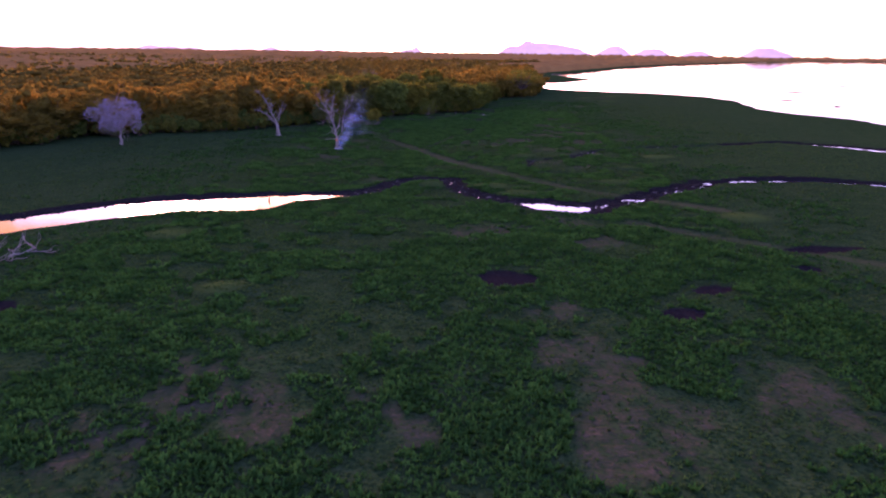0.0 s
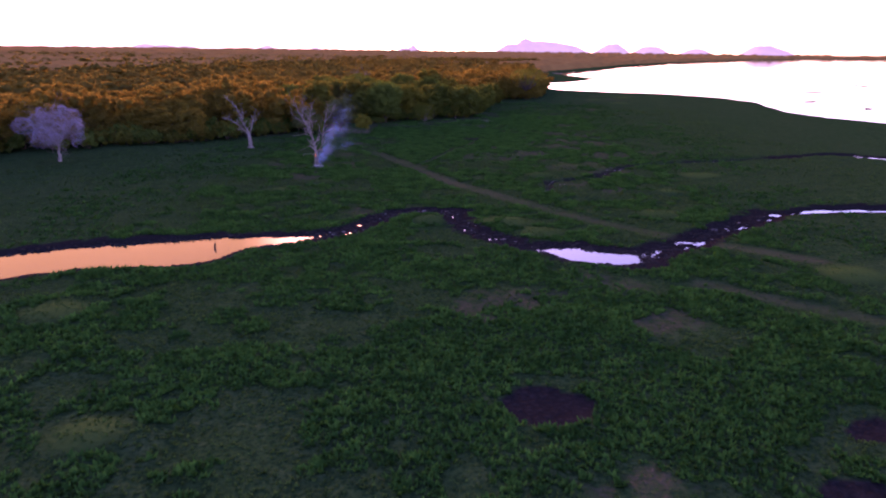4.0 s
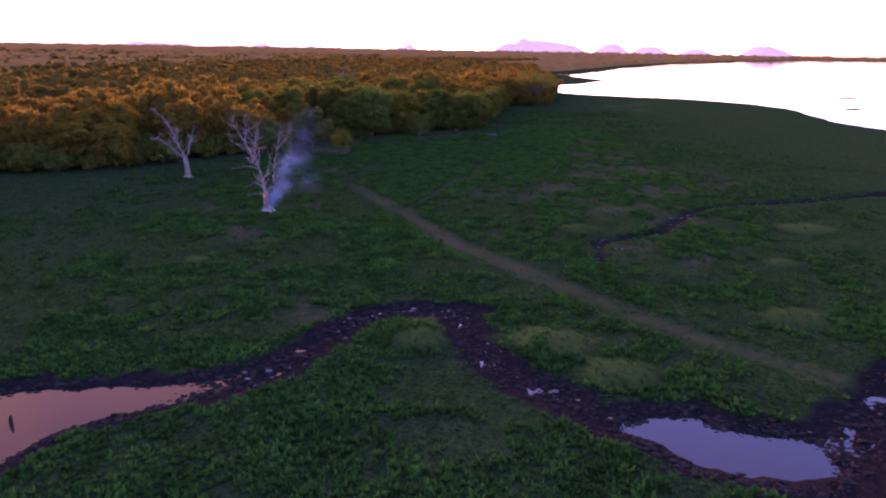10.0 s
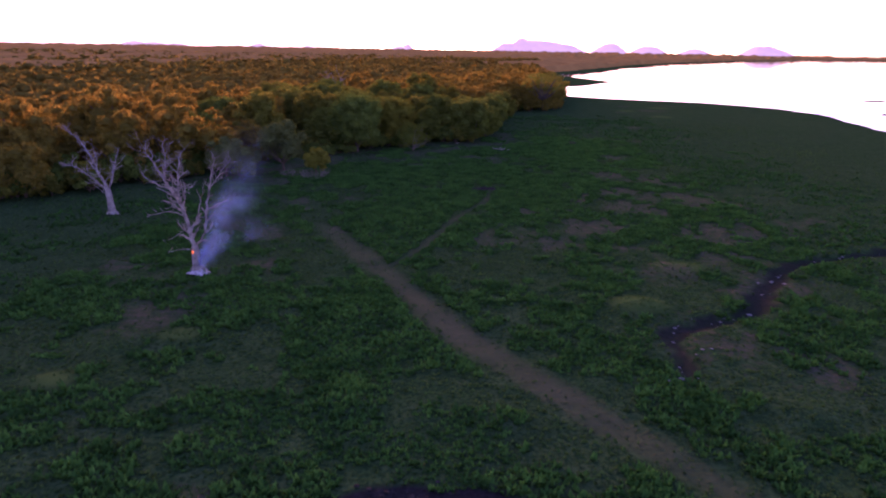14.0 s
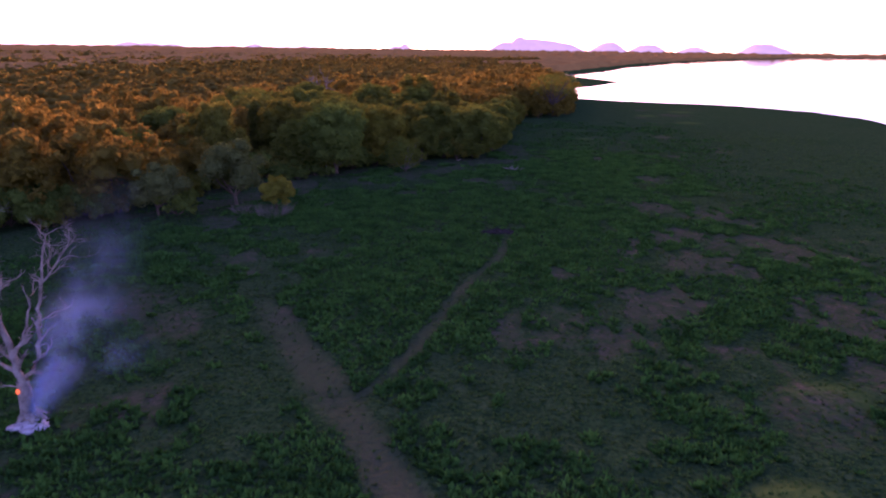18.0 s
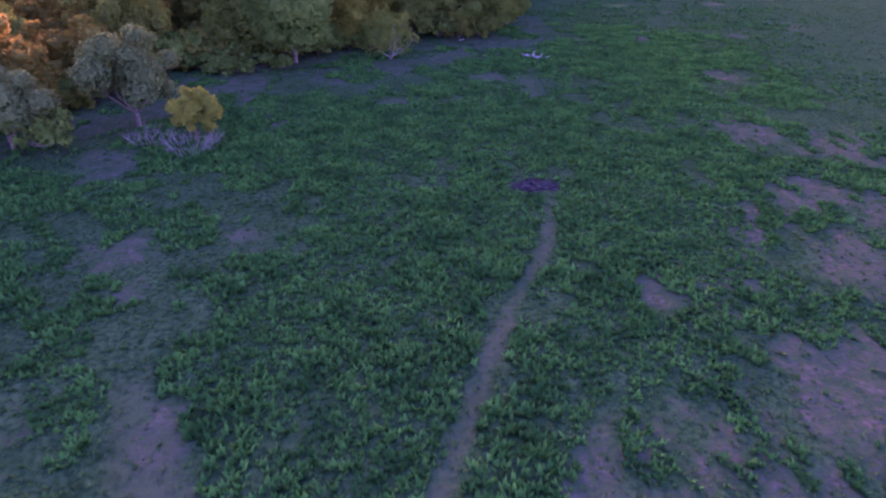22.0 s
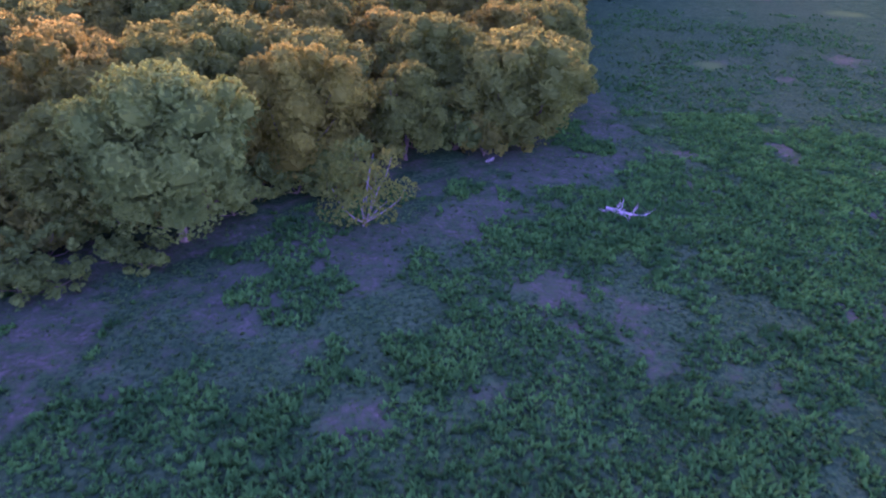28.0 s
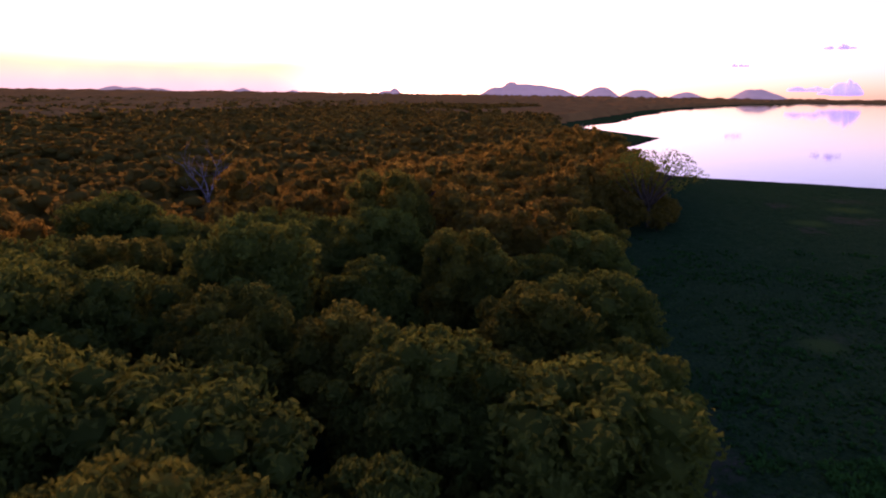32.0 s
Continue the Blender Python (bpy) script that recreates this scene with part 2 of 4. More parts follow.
def plan(x, y):
    """Ground height and the shares of mud, dry earth, trodden track and young grass."""
    wob = (fbm(x, y, 6.0, 3) - 0.5) * 2.4
    fine = fbm(x, y, 1.6, 9, 2) - 0.5
    near = smooth(600, 200, np.abs(y - 150)) * smooth(400, 120, np.abs(x))
    h = (fbm(x, y, 22, 5) - 0.45) * 0.55 * near + (fbm(x, y, 3.2, 8, 2) - 0.5) * 0.22 * near
    mud, dry, track, pale = (np.zeros_like(x) for _ in range(4))
    for cx, cy, r, top in HUMMOCKS:
        d = np.hypot(x - cx, (y - cy) * 1.25) + wob * 0.4
        h += 0.75 * top * smooth(r * 1.25, 0, d)
    for line, w, deep in ((CREEK, 2.9, 0.31), (CREEK_EAST, 3.6, 0.31), (SIDE_CREEK, 1.35, 0.22)):
        d = line_distance(x, y, line) + wob * 0.45
        k = smooth(w, w * 0.3, d)
        h = h * (1 - k) - k * (0.20 + deep * fbm(x, y, 1.1, 31, 2))
        mud = np.maximum(mud, smooth(w * 1.1, w * 0.45, d + fine * 2.6) * (0.55 if w < 2 else 1.0))
    for outline, rim in ((POND_WEST + [0, 0.6], 1.0), (POND_MID + [0, 0.5], 1.3), (POND_EAST, 1.2), (POND_FAR, .7)):
        d = depth_in(x, y, outline) + fine * 1.5 + wob * 0.25
        k = smooth(-1.0, 2.0, d)
        h = h * (1 - k) - 0.62 * k
        mud = np.maximum(mud, smooth(-rim - 0.4, -rim + 0.5, d + fine * 1.0))
    for cx, cy, a, b, turn in WALLOWS:
        c, s = math.cos(turn), math.sin(turn)
        u, v = ((x - cx) * c + (y - cy) * s) / a, (-(x - cx) * s + (y - cy) * c) / b
        d = np.hypot(u, v) + wob * 0.09 + fine * 0.35
        h -= 0.14 * smooth(1.15, 0.6, d) * (h > -0.1)
        mud = np.maximum(mud, smooth(1.05, 0.85, d))
    streak = 0.55 * fbm(x, y * 0.7, 5.0, 41, 4) + 0.45 * fbm(x * 1.3, y * 0.6, 1.9, 43, 3)
    for cx, cy, r in DRY:
        d = np.hypot(x - cx, (y - cy) * 0.9) / r
        dry = np.maximum(dry, smooth(1.7, 0.4, d) * smooth(0.38, 0.70, streak + 0.13 * smooth(.9, 0, d)))
    for line, w in ((TRACK, 3.0), (FOOTPATH, 1.0), (OLD_TRACK, 2.6), (MEADOW_TRACK, 4.0)):
        d = line_distance(x, y, line) + wob * 0.45
        k = smooth(w, w * 0.2, d) * (smooth(208, 186, y - 26 * (w < 2)) if w != 4.0 else 0.42) * (0.55 + 0.6 * fbm(x, y, 9, 71))
        track = np.maximum(track, k)
        h -= 0.10 * k
    rim = depth_in(x, y, FOREST)
    dry = np.maximum(dry, smooth(-13, -4, rim) * smooth(14, 6, rim) * smooth(0.34, 0.60, 0.6 * fbm(x, y, 4.5, 44, 4) + 0.4 * fbm(x, y, 1.6, 45, 3)) * smooth(195, 235, y) * smooth(330, 290, y))
    for cx, cy, r in PATCHES:
        pale = np.maximum(pale, smooth(1.3, 0.5, (np.hypot(x - cx, (y - cy) * 1.2) + wob * .4) / r))
    k = smooth(-7, 6, depth_in(x, y, LAKE) + wob * 1.1)
    h = h * (1 - k) - 1.1 * k
    mud = np.maximum(mud, smooth(0.2, 0.42, k) * 0.8)
    return h, mud, dry, track, pale


# ---- mesh helpers ----
def mesh_from(name, verts, quads=None, tris=None, mats=(), smooth_shade=False):
    me = bpy.data.meshes.new(name)
    loops, starts, n = [], [], 0
    for faces, k in ((quads, 4), (tris, 3)):
        if faces is not None and len(faces):
            f = np.asarray(faces, np.int32)
            loops.append(f.ravel())
            starts.append(n + np.arange(len(f), dtype=np.int32) * k)
            n += f.size
    verts = np.asarray(verts, np.float32)
    loops, starts = np.concatenate(loops), np.concatenate(starts)
    me.vertices.add(len(verts))
    me.vertices.foreach_set("co", verts.ravel())
    me.loops.add(len(loops))
    me.loops.foreach_set("vertex_index", loops)
    me.polygons.add(len(starts))
    me.polygons.foreach_set("loop_start", starts)
    me.update(calc_edges=True)
    me.polygons.foreach_set("use_smooth", np.full(len(starts), smooth_shade))
    for m in mats:
        me.materials.append(m)
    return me


def attribute(me, name, values):
    me.attributes.new(name, 'FLOAT', 'POINT').data.foreach_set("value", np.asarray(values, np.float32))


def part(name, me, parent=None, label="", m=None):
    ob = new(name, me)
    if parent:
        ob.parent = parent
    if m is not None:
        ob.matrix_basis = m
    return tagged(ob, label)


# ---- materials ----
def material(name, rough=1.0):
    m = bpy.data.materials.new(name)
    m.use_nodes = True
    nt = m.node_tree
    bsdf = nt.nodes["Principled BSDF"]
    bsdf.inputs["Roughness"].default_value = rough
    bsdf.inputs["Specular IOR Level"].default_value = 0.0
    return m, nt, bsdf


def node(nt, kind, **inputs):
    n = nt.nodes.new(kind)
    for k, v in inputs.items():
        n.inputs[k.replace("_", " ")].default_value = v
    return n


def noise_node(nt, scale, detail=3.0, rough=0.55, coord=None):
    n = node(nt, "ShaderNodeTexNoise", Scale=scale, Detail=detail, Roughness=rough)
    if coord is None:
        coord = nt.nodes.new("ShaderNodeTexCoord").outputs["Object"]
    nt.links.new(coord, n.inputs["Vector"])
    return n.outputs["Fac"]


def ramp(nt, fac, stops):
    r = nt.nodes.new("ShaderNodeValToRGB")
    while len(r.color_ramp.elements) < len(stops):
        r.color_ramp.elements.new(0.5)
    for e, (p, c) in zip(r.color_ramp.elements, stops):
        e.position, e.color = p, (*c, 1)
    nt.links.new(fac, r.inputs[0])
    return r.outputs[0]


def blend(nt, fac, a, b):
    n = nt.nodes.new("ShaderNodeMix")
    n.data_type = 'RGBA'
    for sock, v in ((n.inputs[0], fac), (n.inputs[6], a), (n.inputs[7], b)):
        if isinstance(v, (int, float)):
            sock.default_value = v
        elif isinstance(v, tuple):
            sock.default_value = (*v, 1)
        else:
            nt.links.new(v, sock)
    return n.outputs[2]


def math_node(nt, op, a, b):
    n = nt.nodes.new("ShaderNodeMath")
    n.operation = op
    n.use_clamp = True
    for sock, v in zip(n.inputs, (a, b)):
        if isinstance(v, (int, float)):
            sock.default_value = v
        else:
            nt.links.new(v, sock)
    return n.outputs[0]


def bump(nt, bsdf, height, strength, distance):
    b = node(nt, "ShaderNodeBump", Strength=strength, Distance=distance)
    nt.links.new(height, b.inputs["Height"])
    nt.links.new(b.outputs[0], bsdf.inputs["Normal"])


def attr(nt, name):
    a = nt.nodes.new("ShaderNodeAttribute")
    a.attribute_name = name
    return a.outputs["Fac"]


def ground_material():
    m, nt, bsdf = material("grassland", 0.95)
    coarse, mid, small = noise_node(nt, 0.06, 4), noise_node(nt, 0.45, 4), noise_node(nt, 2.6, 4, 0.65)
    grass = ramp(nt, mid, [(0.30, GRASS[0]), (0.50, GRASS[1]), (0.72, GRASS[2])])
    grass = blend(nt, ramp(nt, coarse, [(0.42, (0, 0, 0)), (0.68, (0.6, 0.6, 0.6))]), grass, (0.023, 0.051, 0.019))
    grass = blend(nt, ramp(nt, small, [(0.42, (0, 0, 0)), (0.62, (1, 1, 1))]), grass, GRASS[3])
    young = ramp(nt, small, [(0.3, (0.019, 0.050, 0.012)), (0.7, (0.034, 0.072, 0.017))])
    dry = ramp(nt, small, [(0.34, (0.016, 0.032, 0.010)), (0.48, (0.040, 0.043, 0.026)), (0.72, (0.074, 0.070, 0.046))])
    trod = ramp(nt, small, [(0.25, (0.025, 0.040, 0.016)), (0.75, (0.054, 0.061, 0.035))])
    mud = ramp(nt, small, [(0.3, (0.0075, 0.0075, 0.0075)), (0.55, (0.013, 0.013, 0.013)), (0.8, (0.027, 0.026, 0.025))])
    edge = noise_node(nt, 1.3, 5, 0.7)

    def share(name, gain, rough_edge=0.35):
        a = math_node(nt, 'MULTIPLY', attr(nt, name), gain)
        b = math_node(nt, 'SUBTRACT', a, math_node(nt, 'MULTIPLY', edge, rough_edge))
        return math_node(nt, 'MULTIPLY', b, 1.6)
    colour = blend(nt, share("pale", 0.8), grass, young)
    broken = math_node(nt, 'MULTIPLY', ramp(nt, noise_node(nt, 0.75, 6, 0.72), [(0.36, (0, 0, 0)), (0.62, (1, 1, 1))]), 0.9)
    bare = math_node(nt, 'SUBTRACT', math_node(nt, 'MULTIPLY', attr(nt, "dry"), 1.3), broken)
    colour = blend(nt, math_node(nt, 'MULTIPLY', bare, 0.95), colour, dry)
    colour = blend(nt, share("track", 0.74, 0.55), colour, trod)
    wet = share("mud", 1.2)
    colour = blend(nt, wet, colour, mud)
    nt.links.new(colour, bsdf.inputs["Base Color"])
    r = node(nt, "ShaderNodeMapRange")
    r.inputs["To Min"].default_value, r.inputs["To Max"].default_value = 1.0, 0.9
    nt.links.new(wet, r.inputs["Value"])
    nt.links.new(r.outputs[0], bsdf.inputs["Roughness"])
    bump(nt, bsdf, math_node(nt, 'ADD', math_node(nt, 'MULTIPLY', mid, 0.6), math_node(nt, 'MULTIPLY', small, 0.6)), 0.9, 0.35)
    return m


GRASS = [(0.009, 0.031, 0.010), (0.016, 0.046, 0.014), (0.027, 0.060, 0.022), (0.006, 0.024, 0.008)]


def leaf_material(name, colours, through=0.35, patch=0.35, glow=(1.0, 0.92, 0.55)):
    """Leaves that take light on one side and let part of it through."""
    m, nt, bsdf = material(name, 0.75)
    geo = nt.nodes.new("ShaderNodeNewGeometry")
    info = nt.nodes.new("ShaderNodeObjectInfo")
    fac = math_node(nt, 'ADD', math_node(nt, 'MULTIPLY', geo.outputs["Random Per Island"], 0.35), math_node(nt, 'MULTIPLY', info.outputs["Random"], 0.65))
    colour = ramp(nt, fac, [(i / (len(colours) - 1), c) for i, c in enumerate(colours)])
    colour = blend(nt, ramp(nt, noise_node(nt, patch, 3), [(0.35, (0, 0, 0)), (0.7, (1, 1, 1))]), colour, colours[0])
    nt.links.new(colour, bsdf.inputs["Base Color"])
    tr = nt.nodes.new("ShaderNodeBsdfTranslucent")
    sap = nt.nodes.new("ShaderNodeMix")
    sap.data_type, sap.blend_type = 'RGBA', 'MULTIPLY'
    sap.inputs[0].default_value = 1.0
    sap.inputs[7].default_value = (*(2.0 * g for g in glow), 1)
    nt.links.new(colour, sap.inputs[6])
    nt.links.new(sap.outputs[2], tr.inputs[0])
    mix = nt.nodes.new("ShaderNodeMixShader")
    mix.inputs[0].default_value = through
    nt.links.new(bsdf.outputs[0], mix.inputs[1])
    nt.links.new(tr.outputs[0], mix.inputs[2])
    nt.links.new(mix.outputs[0], nt.nodes["Material Output"].inputs["Surface"])
    return m


def bark_material(name, dark, light, scale=3.0):
    m, nt, bsdf = material(name, 0.85)
    n = noise_node(nt, scale, 5, 0.65)
    nt.links.new(ramp(nt, n, [(0.3, dark), (0.7, light)]), bsdf.inputs["Base Color"])
    bump(nt, bsdf, noise_node(nt, scale * 3, 4), 0.7, 0.05)
    return m


def water_material():
    m, nt, bsdf = material("still water", 0.04)
    bsdf.inputs["Base Color"].default_value = (0.020, 0.022, 0.022, 1)
    bsdf.inputs["Specular IOR Level"].default_value = 0.5
    bsdf.inputs["IOR"].default_value = 1.33
    bump(nt, bsdf, noise_node(nt, 0.8, 2), 0.04, 0.05)
    return m


def hill_material():
    """Distance beyond the lake, its evening haze painted into colour and a glow."""
    m, nt, bsdf = material("far wooded hills in painted haze", 1.0)
    tone = ramp(nt, noise_node(nt, 0.012, 4), [(0.3, (0.138, 0.122, 0.104)), (0.7, (0.160, 0.140, 0.120))])
    nt.links.new(tone, bsdf.inputs["Base Color"])
    nt.links.new(tone, bsdf.inputs["Emission Color"])
    bsdf.inputs["Emission Strength"].default_value = 0.8
    return m


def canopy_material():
    """Woods kilometres away, warm evening haze painted into base colour and emission."""
    m, nt, bsdf = material("horizon canopy in painted haze", 1.0)
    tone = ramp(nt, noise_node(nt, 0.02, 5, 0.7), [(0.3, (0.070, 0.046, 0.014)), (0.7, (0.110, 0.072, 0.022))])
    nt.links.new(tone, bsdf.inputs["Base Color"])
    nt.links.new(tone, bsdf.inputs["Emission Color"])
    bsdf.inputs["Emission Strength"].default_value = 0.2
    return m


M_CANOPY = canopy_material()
M_GROUND = ground_material()
M_WATER = water_material()
WARM = (0.80, 0.70, 0.34)
M_LEAF = leaf_material("tree leaves", [(0.054, 0.070, 0.012), (0.092, 0.112, 0.017), (0.124, 0.144, 0.022), (0.082, 0.112, 0.020)], 0.5, glow=WARM)
M_LEAF_GREEN = leaf_material("green leaves", [(0.040, 0.076, 0.013), (0.073, 0.121, 0.020), (0.102, 0.152, 0.024)], 0.34, glow=(0.55, 0.6, 0.3))
M_LEAF_OLIVE = leaf_material("olive leaves", [(0.048, 0.074, 0.013), (0.080, 0.118, 0.019), (0.106, 0.148, 0.023)], 0.46, glow=(0.76, 0.68, 0.3))
M_LEAF_YELLOW = leaf_material("yellow-green leaves", [(0.088, 0.098, 0.013), (0.152, 0.156, 0.018), (0.130, 0.146, 0.018)], 0.34, glow=(0.6, 0.62, 0.28))
M_LEAF_GREY = leaf_material("grey-green leaves", [(0.054, 0.080, 0.022), (0.092, 0.120, 0.034), (0.084, 0.116, 0.030)], 0.28, glow=(0.55, 0.6, 0.35))
# Next two: red put into the base colours, imitating low sun on the forest.
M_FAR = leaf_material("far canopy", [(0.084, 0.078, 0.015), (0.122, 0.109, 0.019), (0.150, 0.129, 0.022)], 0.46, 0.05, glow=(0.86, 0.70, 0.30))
M_LEAF_SUNWARM = leaf_material("forest leaves tinted for sun glow", [(0.074, 0.072, 0.013), (0.118, 0.110, 0.018), (0.150, 0.138, 0.022), (0.104, 0.108, 0.019)], 0.52, glow=(0.95, 0.70, 0.30))
M_BLADE = leaf_material("grass blades", [(0.015, 0.052, 0.012), (0.026, 0.076, 0.017), (0.040, 0.094, 0.024)], 0.3, glow=(0.45, 0.5, 0.45))
M_WEED = leaf_material("weed leaves", [(0.007, 0.046, 0.010), (0.016, 0.094, 0.015), (0.033, 0.138, 0.021)], 0.25, glow=(0.45, 0.5, 0.45))
M_BARK = bark_material("grey-brown bark", (0.042, 0.034, 0.023), (0.120, 0.094, 0.064))
M_DEAD = bark_material("bleached dead wood", (0.075, 0.068, 0.054), (0.27, 0.243, 0.200), 1.6)
M_SCRUB = bark_material("grey scrub twigs", (0.07, 0.066, 0.048), (0.16, 0.148, 0.110))
M_HILL = hill_material()

# ---- ground ----
def steps(*spans):
    out = []
    for a, b, d in spans:
        out.extend(np.arange(a, b, d))
    return np.array(out)


gx = np.concatenate([-np.geomspace(5200, 80, 34), steps((-76, 72, 0.9), (72, 200, 3.0)), np.geomspace(203, 5200, 36)])
gy = np.concatenate([-np.geomspace(2600, 10, 14), steps((0, 300, 0.9), (300, 520, 2.5), (520, 960, 6.0)), np.geomspace(970, 5200, 40)])
GX, GY = np.meshgrid(gx, gy)
hh, mud_, dry_, track_, pale_ = plan(GX.ravel(), GY.ravel())
nx, ny = len(gx), len(gy)
idx = np.arange(nx * ny).reshape(ny, nx)
cells = np.stack([idx[:-1, :-1], idx[:-1, 1:], idx[1:, 1:], idx[1:, :-1]], -1).reshape(-1, 4)
me = mesh_from("ground", np.stack([GX.ravel(), GY.ravel(), hh], -1), quads=cells, mats=[M_GROUND], smooth_shade=True)
for key, val in (("mud", mud_), ("dry", dry_), ("track", track_), ("pale", pale_)):
    attribute(me, key, val)
tagged(new("ground", me), "damp green grassland with muddy hollows, worn dry patches and a trodden track", "ground", kind="structure")


def height_at(x, y):
    return plan(np.atleast_1d(np.array(x, float)), np.atleast_1d(np.array(y, float)))[0]


# ---- water ----
def water_sheet(name, x0, y0, x1, y1, z, label, cut=8):
    xs, ys = np.linspace(x0, x1, cut), np.linspace(y0, y1, cut)
    X, Y = np.meshgrid(xs, ys)
    k = np.arange(cut * cut).reshape(cut, cut)
    q = np.stack([k[:-1, :-1], k[:-1, 1:], k[1:, 1:], k[1:, :-1]], -1).reshape(-1, 4)
    me = mesh_from(name, np.stack([X.ravel(), Y.ravel(), np.full(X.size, z)], -1), quads=q, mats=[M_WATER])
    tagged(new(name, me), label, "water", kind="structure")


water_sheet("pond_water", -92, 54, -8, 120, -0.40, "still shallow pond mirroring the evening sky")
water_sheet("pond_water", -8, 100, 44, 134, -0.42, "small muddy pool mirroring the sky")
water_sheet("pond_water", 44, 118, 128, 141, -0.40, "long narrow pool in the creek bed")
water_sheet("pond_water", 70, 178, 128, 206, -0.40, "narrow pool far out in the grassland")
water_sheet("pond_water", 14, 142, 70, 190, -0.42, "shallow water standing in a creek bed")
water_sheet("lake_water", 40, -1500, 5200, 5000, -0.62, "wide calm lake under a bright evening sky", 12)

# ---- trees ----
def unit(v):
    return v / (np.linalg.norm(v, axis=-1, keepdims=True) + 1e-9)


def tube(path, radii, sides=6):
    """Rings of vertices along a path, with quads between them."""
    p, r = np.array(path, float), np.array(radii, float)
    t = unit(np.gradient(p, axis=0))
    ref = np.where(np.abs(t[:, 2:3]) > 0.9, [[1.0, 0, 0]], [[0, 0, 1.0]])
    u = unit(np.cross(t, ref))
    v = np.cross(t, u)
    a = np.linspace(0, 2 * np.pi, sides, endpoint=False)
    ring = p[:, None] + r[:, None, None] * (np.cos(a)[None, :, None] * u[:, None] + np.sin(a)[None, :, None] * v[:, None])
    k = np.arange(len(p) * sides).reshape(len(p), sides)
    q = np.stack([k[:-1], np.roll(k[:-1], -1, 1), np.roll(k[1:], -1, 1), k[1:]], -1).reshape(-1, 4)
    return ring.reshape(-1, 3), q


def join(pieces):
    verts, quads, n = [], [], 0
    for v, q in pieces:
        verts.append(v)
        quads.append(np.asarray(q) + n)
        n += len(v)
    return np.concatenate(verts), np.concatenate(quads)


def bent(a, b, rng, sag=0.15, n=5):
    a, b = np.array(a, float), np.array(b, float)
    t = np.linspace(0, 1, n)[:, None]
    side = rng.normal(0, 1, 3) * np.linalg.norm(b - a) * sag
    return a + (b - a) * t + side * (t * (1 - t)) * 2 + rng.normal(0, 1, (n, 3)) * np.linalg.norm(b - a) * 0.02 * (t * (1 - t) * 4)


def branches(start, way, length, radius, level, rng, out, spread=0.75, sides=5):
    """A bare limb that forks again and again."""
    end = np.array(start) + unit(np.array(way, float)) * length
    path = bent(start, end, rng, 0.18, 5)
    out.append(tube(path, np.linspace(radius, radius * 0.5, 5), sides if level > 1 else 4))
    if level == 0:
        return
    for k in range(rng.integers(2, 4) + (1 if level > 2 else 0)):
        at = path[2 + int(rng.integers(0, 3))]
        w = unit(unit(np.array(way, float)) + rng.normal(0, spread, 3) + [0, 0, 0.18])
        branches(at, w, length * rng.uniform(0.5, 0.85), radius * rng.uniform(0.38, 0.6), level - 1, rng, out, spread, sides)


def ball(sub):
    bm = bmesh.new()
    bmesh.ops.create_icosphere(bm, subdivisions=sub, radius=1.0)
    v = np.array([p.co[:] for p in bm.verts])
    f = np.array([[p.index for p in face.verts] for face in bm.faces])
    bm.free()
    return v, f


BALL1, BALL2 = ball(1), ball(2)


def lobes_for(rng, radius, low, top, count):
    """Centres and sizes of the leafy masses that make a broad, uneven crown."""
    out = []
    mid, half = (low + top) / 2, (top - low) / 2
    p2, p3 = rng.uniform(0, 6.28, 2)
    for k in range(count):
        a = k * 2.4 + rng.uniform(-0.5, 0.5)
        u = -0.98 + 1.95 * (k + rng.uniform(0.1, 0.9)) / count
        u = min(u, 0.97)
        ring = math.sqrt(max(0.02, 1 - u * u)) * rng.uniform(0.66, 1.14) * (1 + 0.13 * math.sin(2 * a + p2) + 0.11 * math.sin(3 * a + p3))
        if u < -0.3:
            ring = max(ring, 0.72)
        size = radius * rng.choice([0.17, 0.22, 0.28, 0.36]) * rng.uniform(0.9, 1.15)
        out.append(((radius - size * .7) * ring * math.cos(a), (radius - size * .7) * ring * math.sin(a), mid + (half - size * .6) * u, size))
    out.append((0, 0, mid, min(radius, half) * 0.72))
    return np.array(out)


def leaf_cards(rng, lobes, n, size, droop=0.25, flat=0.82):
    """Small leaf sprays over the outsides of the lobes."""
    w = lobes[:, 3] ** 2
    pick = rng.choice(len(lobes), n, p=w / w.sum())
    d = unit(rng.normal(0, 1, (n, 3)) + [0, 0, 0.35])
    c, r = lobes[pick, :3], lobes[pick, 3]
    clump = 0.90 + 0.22 * np.sin(d[:, 0] * 9 + pick) * np.sin(d[:, 1] * 8 + pick * 2) * np.sin(d[:, 2] * 8 + pick * 3) + rng.uniform(-0.06, 0.10, n)
    p = c + d * (r * clump)[:, None] * [1, 1, flat]
    gap = np.linalg.norm((p[:, None] - lobes[None, :, :3]) / [1, 1, flat], axis=2) / lobes[None, :, 3]
    p, d = p[gap.min(1) > 0.74], d[gap.min(1) > 0.74]
    n = len(p)
    normal = unit(d + rng.normal(0, 0.55, (n, 3)))
    along = unit(np.cross(normal, rng.normal(0, 1, (n, 3))) + [0, 0, -droop])
    across = unit(np.cross(normal, along))
    L = size * rng.uniform(0.6, 1.4, (n, 1))
    W = L * rng.uniform(0.42, 0.65, (n, 1))
    v = np.stack([p - along * L * 0.5, p + across * W * 0.5 + normal * L * 0.08, p + along * L * 0.5 - normal * L * 0.12, p - across * W * 0.5 + normal * L * 0.08], 1)
